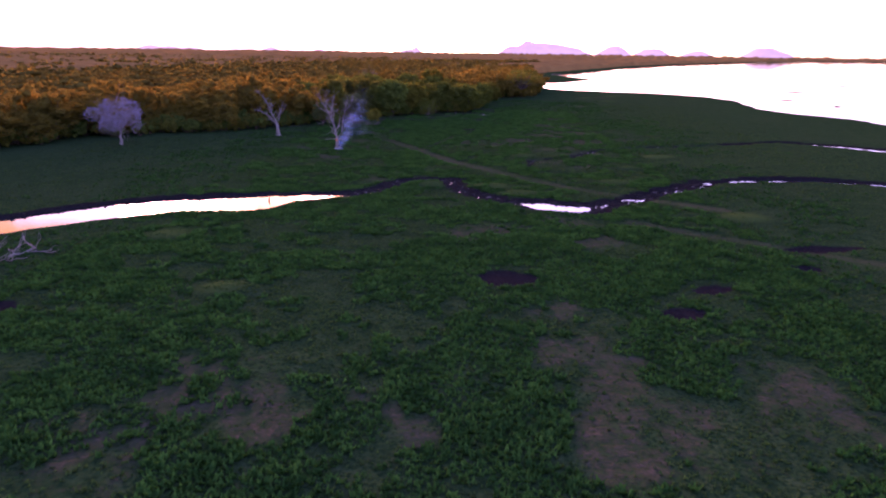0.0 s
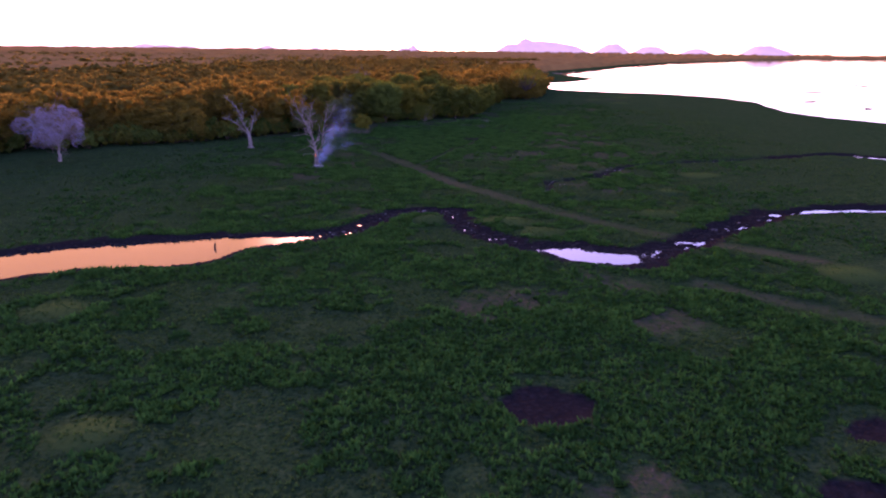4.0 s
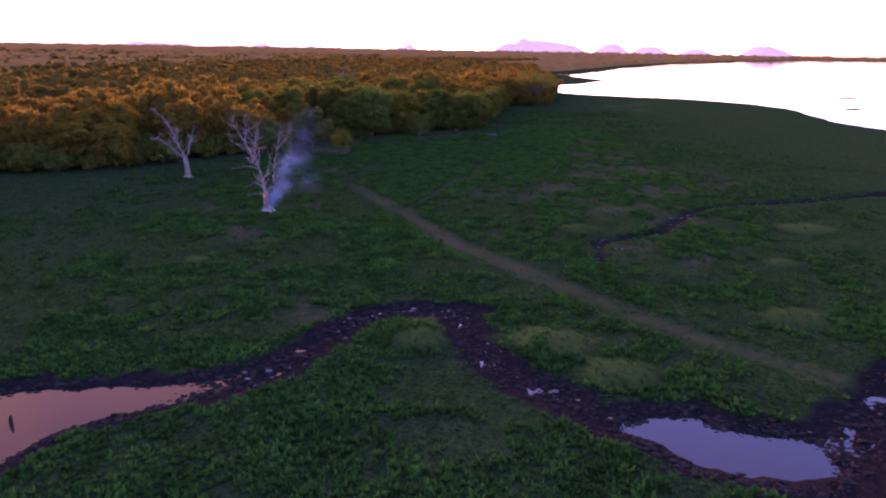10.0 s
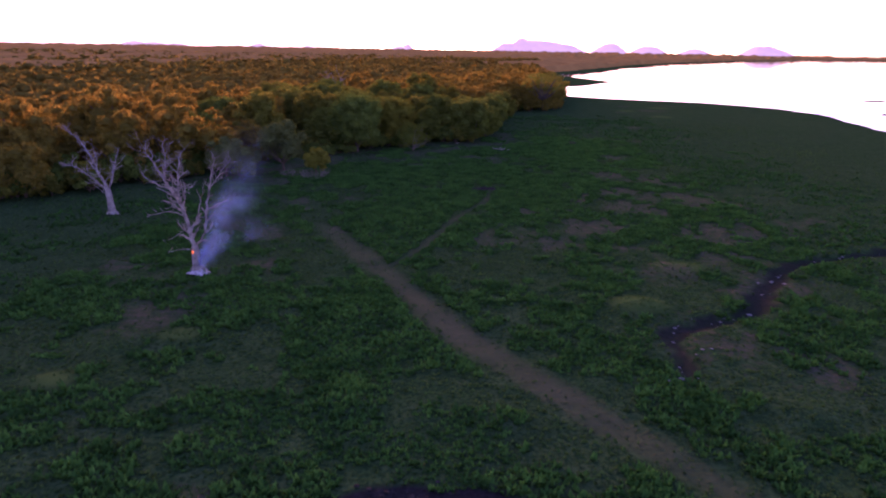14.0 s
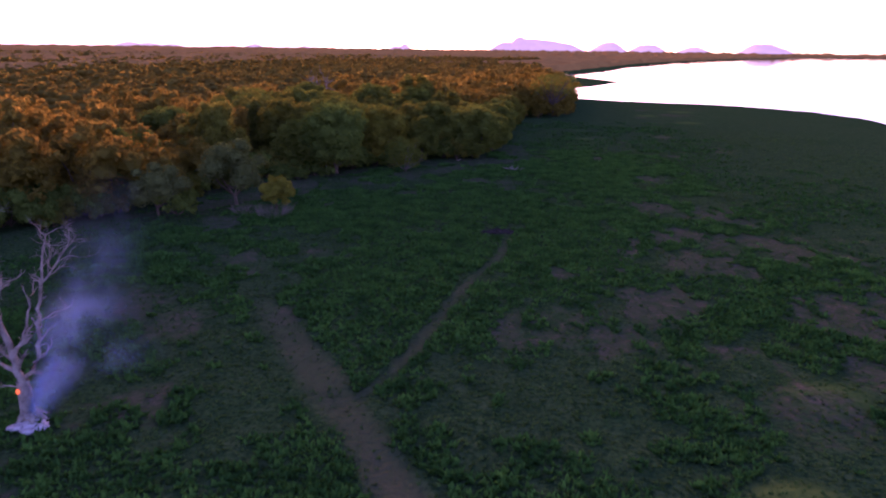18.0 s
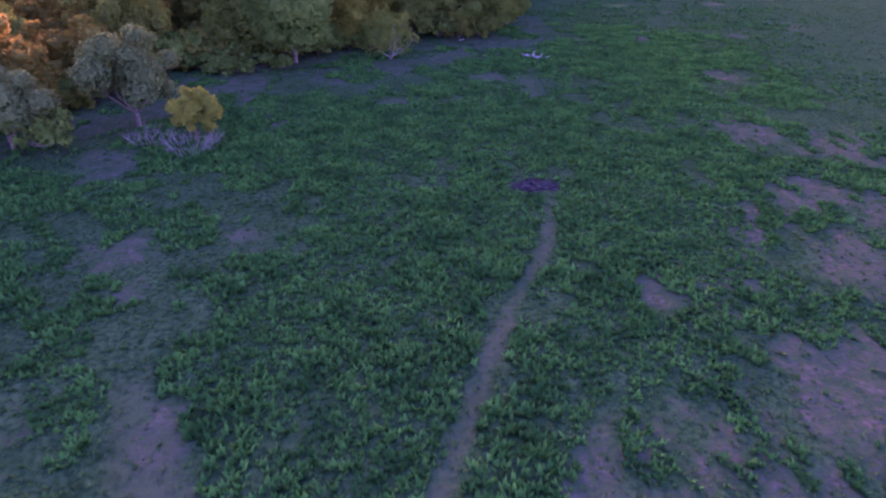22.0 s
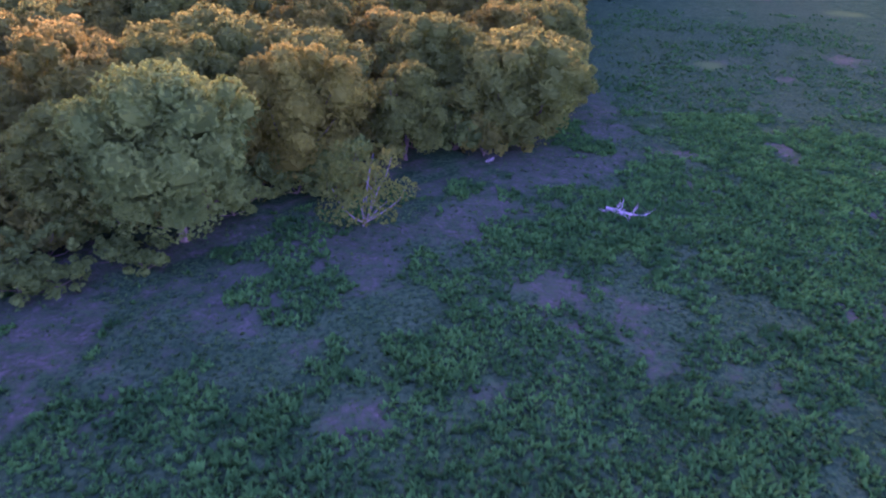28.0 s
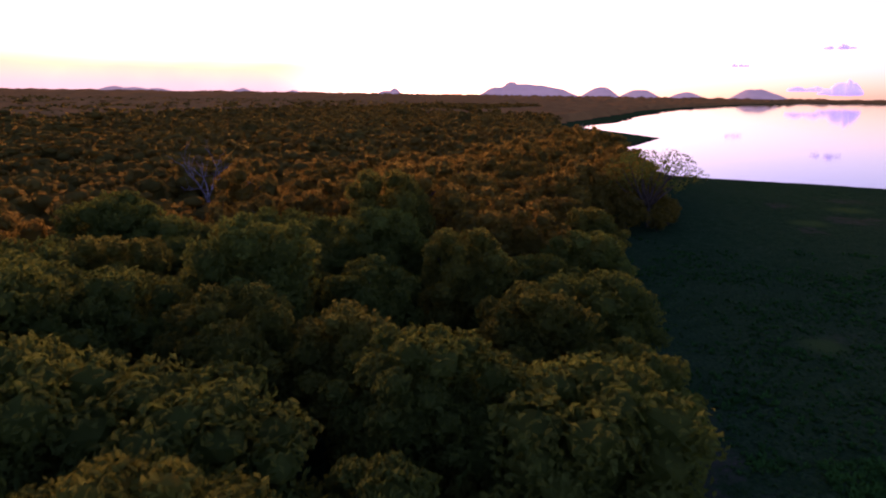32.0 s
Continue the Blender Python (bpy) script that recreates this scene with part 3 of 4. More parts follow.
    return v.reshape(-1, 3), np.arange(n * 4).reshape(-1, 4)


def core(lobes, shape, shrink=0.80, flat=0.82):
    v, f = shape
    verts = (v[None] * (lobes[:, 3] * shrink)[:, None, None] * [1, 1, flat] + lobes[:, None, :3])
    tris = f[None] + (np.arange(len(lobes)) * len(v))[:, None, None]
    return verts.reshape(-1, 3), tris.reshape(-1, 3)


def crown_mesh(seed, radius, low, top, count, leaves, size, mat, droop=0.25, cores=True, flat=0.82):
    rng = np.random.default_rng(seed)
    lobes = lobes_for(rng, radius, low, top, count)
    v, q = leaf_cards(rng, lobes, leaves, size, droop, flat)
    tris = None
    if cores:
        cv, ct = core(lobes, BALL1, 0.66, flat)
        cv = cv + rng.normal(0, 0.05 * radius * 0.3, cv.shape)
        tris = ct + len(v)
        v = np.concatenate([v, cv])
    return mesh_from("crown", v, quads=q, tris=tris, mats=[mat]), lobes


def trunk_mesh(seed, lobes, girth, mat, low, boughs=6):
    rng = np.random.default_rng(seed + 900)
    fork = np.array([rng.uniform(-.3, .3), rng.uniform(-.3, .3), low * 0.62])
    pieces = [tube(bent((0, 0, -0.4), fork, rng, 0.08, 6), np.array([1.7, 1.2, 1.0, 0.92, 0.86, 0.8]) * girth, 8)]
    for k in rng.choice(len(lobes), min(boughs, len(lobes)), replace=False):
        pieces.append(tube(bent(fork, lobes[k, :3], rng, 0.12, 5), np.linspace(0.55, 0.16, 5) * girth, 5))
    v, q = join(pieces)
    return mesh_from("trunk", v, quads=q, mats=[mat], smooth_shade=True)


def make_tree(name, seed, radius, low, top, count, leaves, size, mat=None, girth=0.28, droop=0.25, cores=True, flat=0.82, bark=None, boughs=6):
    cm, lobes = crown_mesh(seed, radius, low, top, count, leaves, size, mat or M_LEAF, droop=droop, cores=cores, flat=flat)
    return (cm, trunk_mesh(seed, lobes, girth, bark or M_BARK, low, boughs), name)


def plant(kind, x, y, turn=0.0, scale=1.0, label="", category="tree", group="", tall=1.0):
    cm, tm, name = kind
    base = new(name)
    base.matrix_basis = Matrix.Translation((x, y, float(height_at(x, y)[0]) - 0.05)) @ Matrix.Rotation(turn, 4, 'Z') @ Matrix.Diagonal((scale, scale, scale * tall, 1))
    tagged(base, label, category, group)
    part("trunk", tm, base)
    part("crown", cm, base)
    return base


NEAR = [make_tree("broadleaf_tree", 11 + k, r, low, top, c, int(n * .62), 0.48, mat=(M_LEAF_OLIVE, M_LEAF, M_LEAF_OLIVE, M_LEAF_OLIVE, M_LEAF)[k], girth=g) for k, (r, low, top, c, n, g) in enumerate([
    (6.0, 0.9, 12.8, 46, 19500, .34), (5.6, 0.8, 12.2, 40, 17500, .30), (6.6, 0.9, 12.2, 50, 20000, .36), (4.9, 0.7, 10.4, 34, 15000, .26), (5.8, 1.0, 13.4, 44, 19000, .32)])]
LUSH = make_tree("broadleaf_tree", 11, 6.2, 2.0, 12.6, 48, 15500, 0.42, mat=M_LEAF_GREEN, girth=.34, droop=0.4)
GOLDEN = make_tree("broadleaf_tree", 23, 6.1, 0.9, 12.6, 46, 14500, 0.42, mat=M_LEAF_YELLOW, girth=.30, droop=0.5)
GREYISH = make_tree("broadleaf_tree", 24, 4.3, 0.8, 9.9, 32, 10500, 0.40, mat=M_LEAF_OLIVE, girth=.24, droop=0.6)
MID = [make_tree("forest_tree", 41 + k, r, low, top, c, n, 0.74, mat=M_LEAF_SUNWARM, girth=g, flat=0.42 if k in (2, 5) else 0.82) for k, (r, low, top, c, n, g) in enumerate([
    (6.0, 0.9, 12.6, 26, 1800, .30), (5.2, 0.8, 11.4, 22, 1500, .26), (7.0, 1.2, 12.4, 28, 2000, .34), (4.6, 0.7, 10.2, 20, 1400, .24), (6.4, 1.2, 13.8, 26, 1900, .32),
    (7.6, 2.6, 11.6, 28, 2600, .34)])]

L_NEAR = "tall broadleaf tree with a dense olive-green crown at the forest edge"
L_MID = "broadleaf forest tree with an olive crown"
# trees that can be told apart along the edge: kind, x, y, turn, size, height factor
EDGE = [(4, -37, 272, 1.0, 1.05, 1.0), (2, 1.4, 288.6, 3.1, 1.06, .90), (0, -7.8, 292.6, 2.6, 1.0, .96),
        (3, 6.5, 298, 0.7, 1.0, .92), (1, -14, 300, 5.1, .95, .95), (2, -29, 286, 4.0, 1.0, 1.08), (1, 0, 305, 5.1, 1.0, .92), (4, -22, 300, .2, 1.0, .95),
        (1, -47, 257, 4.4, 1.1, 1.05), (3, -56, 243, 2.0, 1.05, 1.0), (0, 10, 334, 1.2, .95, .85), (4, -5, 321, 2.9, .98, 1.0), (4, -48, 281, 5.5, 1.0, 1.0), (3, -14, 316, 3.6, 1.1, .95),
        (1, 14, 352, .3, .95, .85), (0, -33, 304, 3.3, 1.0, 1.0), (2, -60, 268, .9, 1.0, 1.0), (2, 7, 314, 1.9, .95, .88)]
plant(LUSH, -25.6, 264, 0.4, 1.08, "tall lush green broadleaf tree standing out from the forest edge", group="forest edge trees")
plant(GOLDEN, -18.8, 276.4, 1.9, 0.98, "tall golden-green broadleaf tree at the forest edge", group="forest edge trees")
plant(GREYISH, -9.7, 281.8, 2.2, 1.0, "grey-green tree with hanging foliage between larger crowns", group="forest edge trees")
for k, x, y, a, s, tall in EDGE:
    plant(NEAR[k], x, y, a, s, L_NEAR, group="forest edge trees", tall=tall)

rng = np.random.default_rng(5)
taken = np.array([e[1:3] for e in EDGE] + [(-25.6, 264), (-18.8, 276.4), (-9.7, 281.8), (-12.2, 267.6), (-29.1, 169.6), (-51.8, 195.3), (-52, 379.5), (36, 391)])
xs, ys = np.meshgrid(np.arange(-215, 60, 8.4), np.arange(120, 520, 8.4))
xs, ys = (xs + rng.uniform(-3, 3, xs.shape)).ravel(), (ys + rng.uniform(-3, 3, ys.shape)).ravel()
into = depth_in(xs, ys, FOREST)
free = np.hypot(xs[:, None] - taken[None, :, 0], ys[:, None] - taken[None, :, 1]).min(1) > 7.0
okay = np.where((into > 3.5) & (into < 90) & free & (xs > -150 - 0.0 * ys))[0]
okay = okay[np.argsort(into[okay] + 0.25 * np.hypot(xs[okay] + 20, ys[okay] - 285))][:270]
for i in okay:
    k, turn, sc, tall = int(rng.integers(0, 6)), rng.uniform(0, 6.28), rng.uniform(0.85, 1.2), rng.uniform(0.85, 1.1)
    close = math.hypot(xs[i] + 20, ys[i] - 302) < 42
    plant(NEAR[k % 5] if close else MID[k], xs[i], ys[i], turn, sc, L_MID, group="forest trees", tall=tall * (0.82 if into[i] < 9 else 1.0))
planted = np.stack([xs[okay], ys[okay]], -1)

# low growth along the forest edge
SHRUBS = [make_tree("shrub", 71 + k, 2.2, 0.2, 2.8, 10, 480, 0.46, mat=(M_LEAF_GREEN, M_LEAF)[k], girth=.08) for k in range(2)]
edge_line = round_line(FOREST[4:20], 5)
L_SHRUB = "low leafy shrub under the forest edge"
for i in range(0, len(edge_line) - 1):
    for rep in range(4):
        p = edge_line[i] + (edge_line[i + 1] - edge_line[i]) * rng.uniform(0, 1)
        x, y = p[0] + rng.uniform(-11.0, -1.0), p[1] + rng.uniform(-1, 9)
        inner = float(depth_in(np.array([x]), np.array([y]), FOREST)[0])
        if inner > 1.5 and np.hypot(x + 22, y - 261) > 6 and np.hypot(x + 6, y - 277) > 8:
            plant(SHRUBS[rep % 2], x, y, rng.uniform(0, 6), rng.uniform(0.7, 1.2) + 0.07 * min(inner, 10), L_SHRUB, "shrub", "edge shrubs", rng.uniform(.8, 1.3))
for x, y, sc, tall in ((-33.9, 255.6, 1.3, .75), (-31.6, 256.6, 1.1, .7), (-26.6, 259.2, .9, .8), (-29, 260.6, 1.1, .7), (-35, 256.5, 1.0, .5), (-42, 226, 1.5, 1.0), (-36.2, 257.6, 1.2, .8), (-40, 245, 1.5, .8)):
    plant(SHRUBS[0], x, y, x * 3, sc, L_SHRUB, "shrub", "edge shrubs", tall)

# single trees standing in front of the edge
ROUND = make_tree("round_tree", 81, 4.6, 2.0, 8.6, 14, 6000, 0.38, M_LEAF_GREY, 0.22)
plant(ROUND, -35.8, 233.2, 0.3, 1.2, "round grey-green tree with a pale forked trunk, standing apart", "tree")
plant(ROUND, -45, 226, 2.3, 1.0, "round grey-green tree beside the forest edge", "tree", tall=.9)
YELLOW = make_tree("small_tree", 83, 2.45, 1.2, 5.6, 18, 5200, 0.30, M_LEAF_YELLOW, 0.12)
plant(YELLOW, -28.4, 229.0, 0.0, 1.0, "small yellow-green tree rising from grey scrub", "tree")
LOW = make_tree("sparse_tree", 85, 4.3, 0.6, 6.9, 20, 2900, 0.34, M_LEAF_OLIVE, 0.17, droop=0.6, cores=False, bark=M_SCRUB, boughs=9)
plant(LOW, -12.2, 267.6, 0.8, 1.0, "half-bare grey-green tree with thin foliage", "tree")
UMBRELLA = make_tree("umbrella_tree", 87, 8.6, 6.0, 14.6, 40, 3600, 0.42, M_LEAF_OLIVE, 0.34, cores=False, flat=0.4, boughs=26)
plant(UMBRELLA, 33.2, 390, 0.8, 1.12, "spreading flat-topped tree with thin foliage by the lake", "tree")
for x, y, s_ in ((27, 383, .8), (32, 398, .85), (29, 391, .7), (39, 408, .8), (44, 425, .8), (34, 386, .5), (38, 392, .45), (32, 394, .6), (41, 400, .45)):
    plant(MID[3], x, y, x, s_, L_MID, group="forest trees")


def dead_tree(name, seed, height, radius, levels, lean, label, x, y, spread=0.6, limbs=4, turn=0.0, fan=0.55):
    rng = np.random.default_rng(seed)
    base = new(name)
    base.matrix_basis = Matrix.Translation((x, y, float(height_at(x, y)[0]) - 0.1)) @ Matrix.Rotation(turn, 4, 'Z')
    tagged(base, label, "dead tree")
    fork = np.array([lean * height * 0.3, 0, height * 0.36])
    path = bent((0, 0, -0.3), fork, rng, 0.05, 7)
    v, q = tube(path, radius * np.array([1.9, 1.35, 1.05, 0.95, 0.9, 0.85, 0.8]), 10)
    v = v + rng.normal(0, radius * 0.05, v.shape)
    part("trunk", mesh_from("trunk", v, quads=q, mats=[M_DEAD], smooth_shade=True), base)
    for k in range(limbs):
        a = 2 * np.pi * k / limbs + rng.uniform(-.3, .3)
        w = unit(np.array([math.cos(a) * fan + lean, math.sin(a) * fan, 1.0]))
        out = []
        branches(fork - [0, 0, rng.uniform(0, height * .08)], w, height * rng.uniform(0.26, 0.34), radius * 0.55, levels, rng, out, spread)
        v, q = join(out)
        part("limb", mesh_from("limb", v, quads=q, mats=[M_DEAD], smooth_shade=True), base)
    for k in range(3):
        out = []
        a = rng.uniform(0, 6.28)
        branches(path[3 + k % 3], (math.cos(a), math.sin(a), 0.15), height * 0.14, radius * 0.16, 1, rng, out, 0.5)
        v, q = join(out)
        part("snag", mesh_from("snag", v, quads=q, mats=[M_DEAD], smooth_shade=True), base)
    return base


def weathered_tree(seed, x, y, label, trunk, limbs, snags):
    """A dead tree from its main lines: (points, thick end, thin end, twig length) for each limb."""
    rng = np.random.default_rng(seed)
    base = new("dead_tree")
    base.matrix_basis = Matrix.Translation((x, y, float(height_at(x, y)[0]) - 0.1))
    tagged(base, label, "dead tree")
    line = round_line(trunk[0], 4)
    v, q = tube(line, np.interp(np.linspace(0, 1, len(line)), [0, .12, .4, 1], [trunk[1] * 1.75, trunk[1] * 1.2, trunk[1], trunk[2]]), 12)
    v = v + rng.normal(0, trunk[1] * 0.05, v.shape)
    part("trunk", mesh_from("trunk", v, quads=q, mats=[M_DEAD], smooth_shade=True), base)
    for k in range(6):
        a = k * 1.05 + rng.uniform(-.2, .2)
        w = np.array([math.cos(a), math.sin(a), 0])
        v, q = tube([w * .3 + [0, 0, .55], w * .75 + [0, 0, .22], w * 1.15 + [0, 0, .02]], [.26, .17, .05], 6)
        part("root", mesh_from("root", v, quads=q, mats=[M_DEAD], smooth_shade=True), base)
    for name, group in (("limb", limbs), ("snag", snags)):
        for pts, r0, r1, twig in group:
            line = round_line(pts, 4)
            line = line + rng.normal(0, .05, line.shape)
            n = len(line)
            out = [tube(line, np.linspace(r0, r1, n) * .62, 7)]
            for i in range(2, n):
                for rep in range(2 if twig > 1 else 1):
                    if rng.uniform() < 0.72:
                        t = unit(line[min(i + 1, n - 1)] - line[i - 1])
                        w = unit(t * 0.5 + rng.normal(0, .75, 3) * [1, .8, .5] + [0, 0, .42])
                        size = twig * rng.uniform(.55, 1.15) * (1.15 - 0.4 * i / n)
                        branches(line[i], w, size, max(.022, np.interp(i / n, [0, 1], [r0, r1]) * rng.uniform(.3, .5)), 2 if twig > 1 else 1, rng, out, 0.55, 5)
            v, q = join(out)
            part(name, mesh_from(name, v, quads=q, mats=[M_DEAD], smooth_shade=True), base)
    return base


weathered_tree(3, -29.1, 169.6, "tall bleached dead tree with bare limbs, smouldering at its foot",
               ([(0, 0, -.3), (-.1, 0, 1.2), (-.15, 0, 2.9)], .46, .38),
               [([(-.15, 0, 2.7), (-.6, .1, 4.8), (-1.3, .1, 7.4), (-2.2, 0, 9.2), (-3.2, .1, 10.8)], .42, .20, 1.5),
                ([(-1.3, .1, 7.4), (-1.2, -.5, 9.4), (-1.0, -.6, 11.2), (-.6, -.8, 13.2)], .24, .06, 1.5),
                ([(-3.2, .1, 10.8), (-4.1, .2, 12.4), (-4.9, .1, 13.9)], .17, .04, 1.3),
                ([(-2.9, 0, 10.3), (-2.8, .5, 12.2), (-2.9, .6, 14.4)], .17, .04, 1.3),
                ([(-2.2, 0, 9.2), (-3.6, -.4, 10.0), (-5.0, -.7, 11.0)], .15, .04, 1.2),
                ([(-.5, 0, 4.4), (.2, .5, 6.0), (.6, .8, 7.8), (.9, 1.2, 9.4)], .16, .05, 1.0),
                ([(0, 0, 2.9), (.9, .1, 4.2), (1.3, .2, 5.8), (1.5, .3, 7.8), (2.0, .3, 9.8)], .24, .15, .9),
                ([(2.0, .3, 9.8), (2.4, .2, 11.6), (2.9, .1, 12.9)], .14, .04, 1.3),
                ([(1.9, .3, 9.4), (3.0, .6, 10.9), (4.2, .8, 12.5)], .13, .04, 1.3),
                ([(1.4, .3, 6.8), (2.4, -.2, 7.6), (4.1, -.4, 8.4)], .10, .03, .8)],
               [([(-.2, 0, 2.5), (-1.4, -.2, 2.6), (-2.9, -.3, 2.3)], .09, .03, .5),
                ([(-1.0, 0, 6.3), (-2.6, -.2, 6.9), (-5.0, -.4, 6.3)], .12, .03, .6),
                ([(-.7, 0, 5.2), (-1.6, -.3, 4.4), (-3.2, -.4, 3.5)], .07, .02, .4)])
weathered_tree(8, -51.8, 195.3, "bleached dead tree with broken limbs near the forest edge",
               ([(0, 0, -.3), (-.05, 0, 1.8), (-.25, 0, 3.8)], .48, .40),
               [([(-.3, 0, 3.6), (-1.8, 0, 4.9), (-4.2, -.2, 6.9), (-6.4, -.3, 7.6)], .32, .06, 1.1),
                ([(-.3, 0, 3.8), (-1.4, .2, 6.2), (-2.4, .2, 8.6), (-4.0, .3, 11.2), (-5.4, .2, 12.6)], .36, .05, 1.2),
                ([(-1.6, .2, 6.6), (-1.2, -.3, 8.6), (-1.6, -.4, 10.8)], .16, .04, 1.0),
                ([(-.2, 0, 3.7), (.6, .1, 5.6), (1.2, .1, 7.6), (2.0, 0, 9.6)], .32, .06, 1.1),
                ([(.9, .1, 6.8), (2.0, .3, 8.0), (2.6, .4, 8.8)], .12, .04, .8)],
               [([(-.2, 0, 3.0), (-1.2, -.3, 3.6), (-2.2, -.3, 4.6)], .09, .03, .5)])
bushy = dead_tree("dead_tree", 12, 12.0, 0.30, 5, 0.0, "leafless pale tree with a round crown of fine twigs", -85.5, 168.5, 0.85, 6)
dead_tree("dead_tree", 17, 17.0, 0.42, 3, 0.05, "bare grey dead tree rising among the forest crowns", -52, 379, 0.5, 3)


def scrub(name, seed, x, y, radius, height, label, stems=40):
    rng = np.random.default_rng(seed)
    base = new(name)
    base.matrix_basis = Matrix.Translation((x, y, float(height_at(x, y)[0])))
    tagged(base, label, "shrub")
    for j in range(stems):
        out = []
        a, r = rng.uniform(0, 6.28), radius * math.sqrt(rng.uniform(0, 1)) * .6
        branches((r * math.cos(a), r * math.sin(a), -0.1), (math.cos(a) * .7, math.sin(a) * .7, 1), height * rng.uniform(.25, .42), 0.022, 2, rng, out, 0.5)
        v, q = join(out)
        part("stem", mesh_from("stem", v, quads=q, mats=[M_SCRUB]), base)


scrub("bare_scrub", 4, -28.2, 227.2, 3.8, 2.9, "tangled grey leafless scrub under a small yellow tree", 90)
scrub("bare_scrub", 5, -33.0, 229.0, 3.0, 2.6, "low grey leafless scrub in dry grass", 44)


def driftwood(seed, x, y, turn, length, label, arms=6, thick=0.22, reach=1.0):
    rng = np.random.default_rng(seed)
    base = new("fallen_tree")
    base.matrix_basis = Matrix.Translation((x, y, float(height_at(x, y)[0]) + thick)) @ Matrix.Rotation(turn, 4, 'Z')
    tagged(base, label, "fallen tree")
    path = bent((-length / 2, 0, 0), (length / 2, 0, thick * .5), rng, 0.06, 7)
    v, q = tube(path, np.linspace(1.2, 0.5, 7) * thick, 8)
    part("trunk", mesh_from("trunk", v, quads=q, mats=[M_DEAD], smooth_shade=True), base)
    for k in range(arms):
        out = []
        s = 1 if k % 2 else -1
        branches(path[1 + k % 6], (rng.uniform(-.2, .9), s * rng.uniform(.4, 1), rng.uniform(.0, .28)), reach * length * rng.uniform(.18, .34), thick * .45, 2, rng, out, 0.4)
        v, q = join(out)
        part("limb", mesh_from("limb", v, quads=q, mats=[M_DEAD], smooth_shade=True), base)


driftwood(6, -49.8, 68.6, 1.25, 9.5, "bleached fallen tree with splayed bare branches on the grass", 8, 0.30)
driftwood(7, 9.6, 271.5, -0.5, 2.6, "short white weathered log with stubby branches on the grass", 9, 0.17, 1.35)
driftwood(9, -1.3, 282.3, 0.9, 1.2, "small pale broken stump under the trees", 3, 0.12)
driftwood(10, 105, 845, 0.3, 12.0, "pale driftwood on the lake shore", 5, 0.4)

# fine twigs that fill the round leafless crown
M_TWIG = bark_material("fine lilac-grey twigs", (0.14, 0.12, 0.15), (0.30, 0.27, 0.31))
rng = np.random.default_rng(14)
tl = lobes_for(rng, 6.2, 3.0, 12.4, 22)
tv, tq = leaf_cards(rng, tl, 6500, 0.75, 0.0)
tv = tv.reshape(-1, 4, 3)
spine = (tv[:, 1] + tv[:, 3]) / 2
tv[:, 1], tv[:, 3] = spine + (tv[:, 1] - spine) * 0.16, spine + (tv[:, 3] - spine) * 0.16
part("twig_mass", mesh_from("twig_mass", tv.reshape(-1, 3), quads=tq, mats=[M_TWIG]), bushy, "haze of fine lilac-grey twigs")

# ---- far woods ----
def crown_pattern(seed, lobes_n, cards, leaf):
    """One low, wide crown of unit size: leafy masses with sprays over them."""
    rng = np.random.default_rng(seed)
    lobes = lobes_for(rng, 1.0, -0.9, 0.9, lobes_n)
    lobes[:, 3] *= 1.12
    v, q = leaf_cards(rng, lobes, cards, leaf, 0.2, 0.7)
    cv, ct = core(lobes, BALL1, 0.86, 0.7)
    cv = cv + rng.normal(0, 0.02, cv.shape)
    return v, q, cv, ct


def woods(name, seed, x, y, span, patterns, label):
    """Many crowns standing close together, joined."""
    rng = np.random.default_rng(seed)
    verts, quads, tris, n0 = [], [], [], 0
    kinds = rng.integers(0, len(patterns), len(x))
    for kind, (v, q, cv, ct) in enumerate(patterns):
        at = kinds == kind
        n = int(at.sum())
        both_v = np.concatenate([v, cv])
        r, hgt, a = span * rng.uniform(0.52, 0.80, n), rng.uniform(4.6, 6.4, n), rng.uniform(0, 6.28, n)
        z = 5.2 + rng.uniform(-1.2, 1.6, n) + np.where(rng.uniform(0, 1, n) > 0.9, 2.4, 0) + 3.0 * (fbm(x[at], y[at], 32, 15) - 0.5)
        c, s_ = np.cos(a)[:, None], np.sin(a)[:, None]
        px = (both_v[None, :, 0] * c - both_v[None, :, 1] * s_) * r[:, None] + x[at][:, None]
        py = (both_v[None, :, 0] * s_ + both_v[None, :, 1] * c) * r[:, None] + y[at][:, None]
        pz = both_v[None, :, 2] * hgt[:, None] + z[:, None]
        step = (np.arange(n) * len(both_v))[:, None, None] + n0
        quads.append((q[None] + step).reshape(-1, 4))
        tris.append((ct[None] + len(v) + step).reshape(-1, 3))
        verts.append(np.stack([px, py, pz], -1).reshape(-1, 3))
        n0 += n * len(both_v)
    me = mesh_from(name, np.concatenate(verts), quads=np.concatenate(quads), tris=np.concatenate(tris), mats=[M_FAR], smooth_shade=True)
    tagged(new(name, me), label, "woods", kind="stuff")


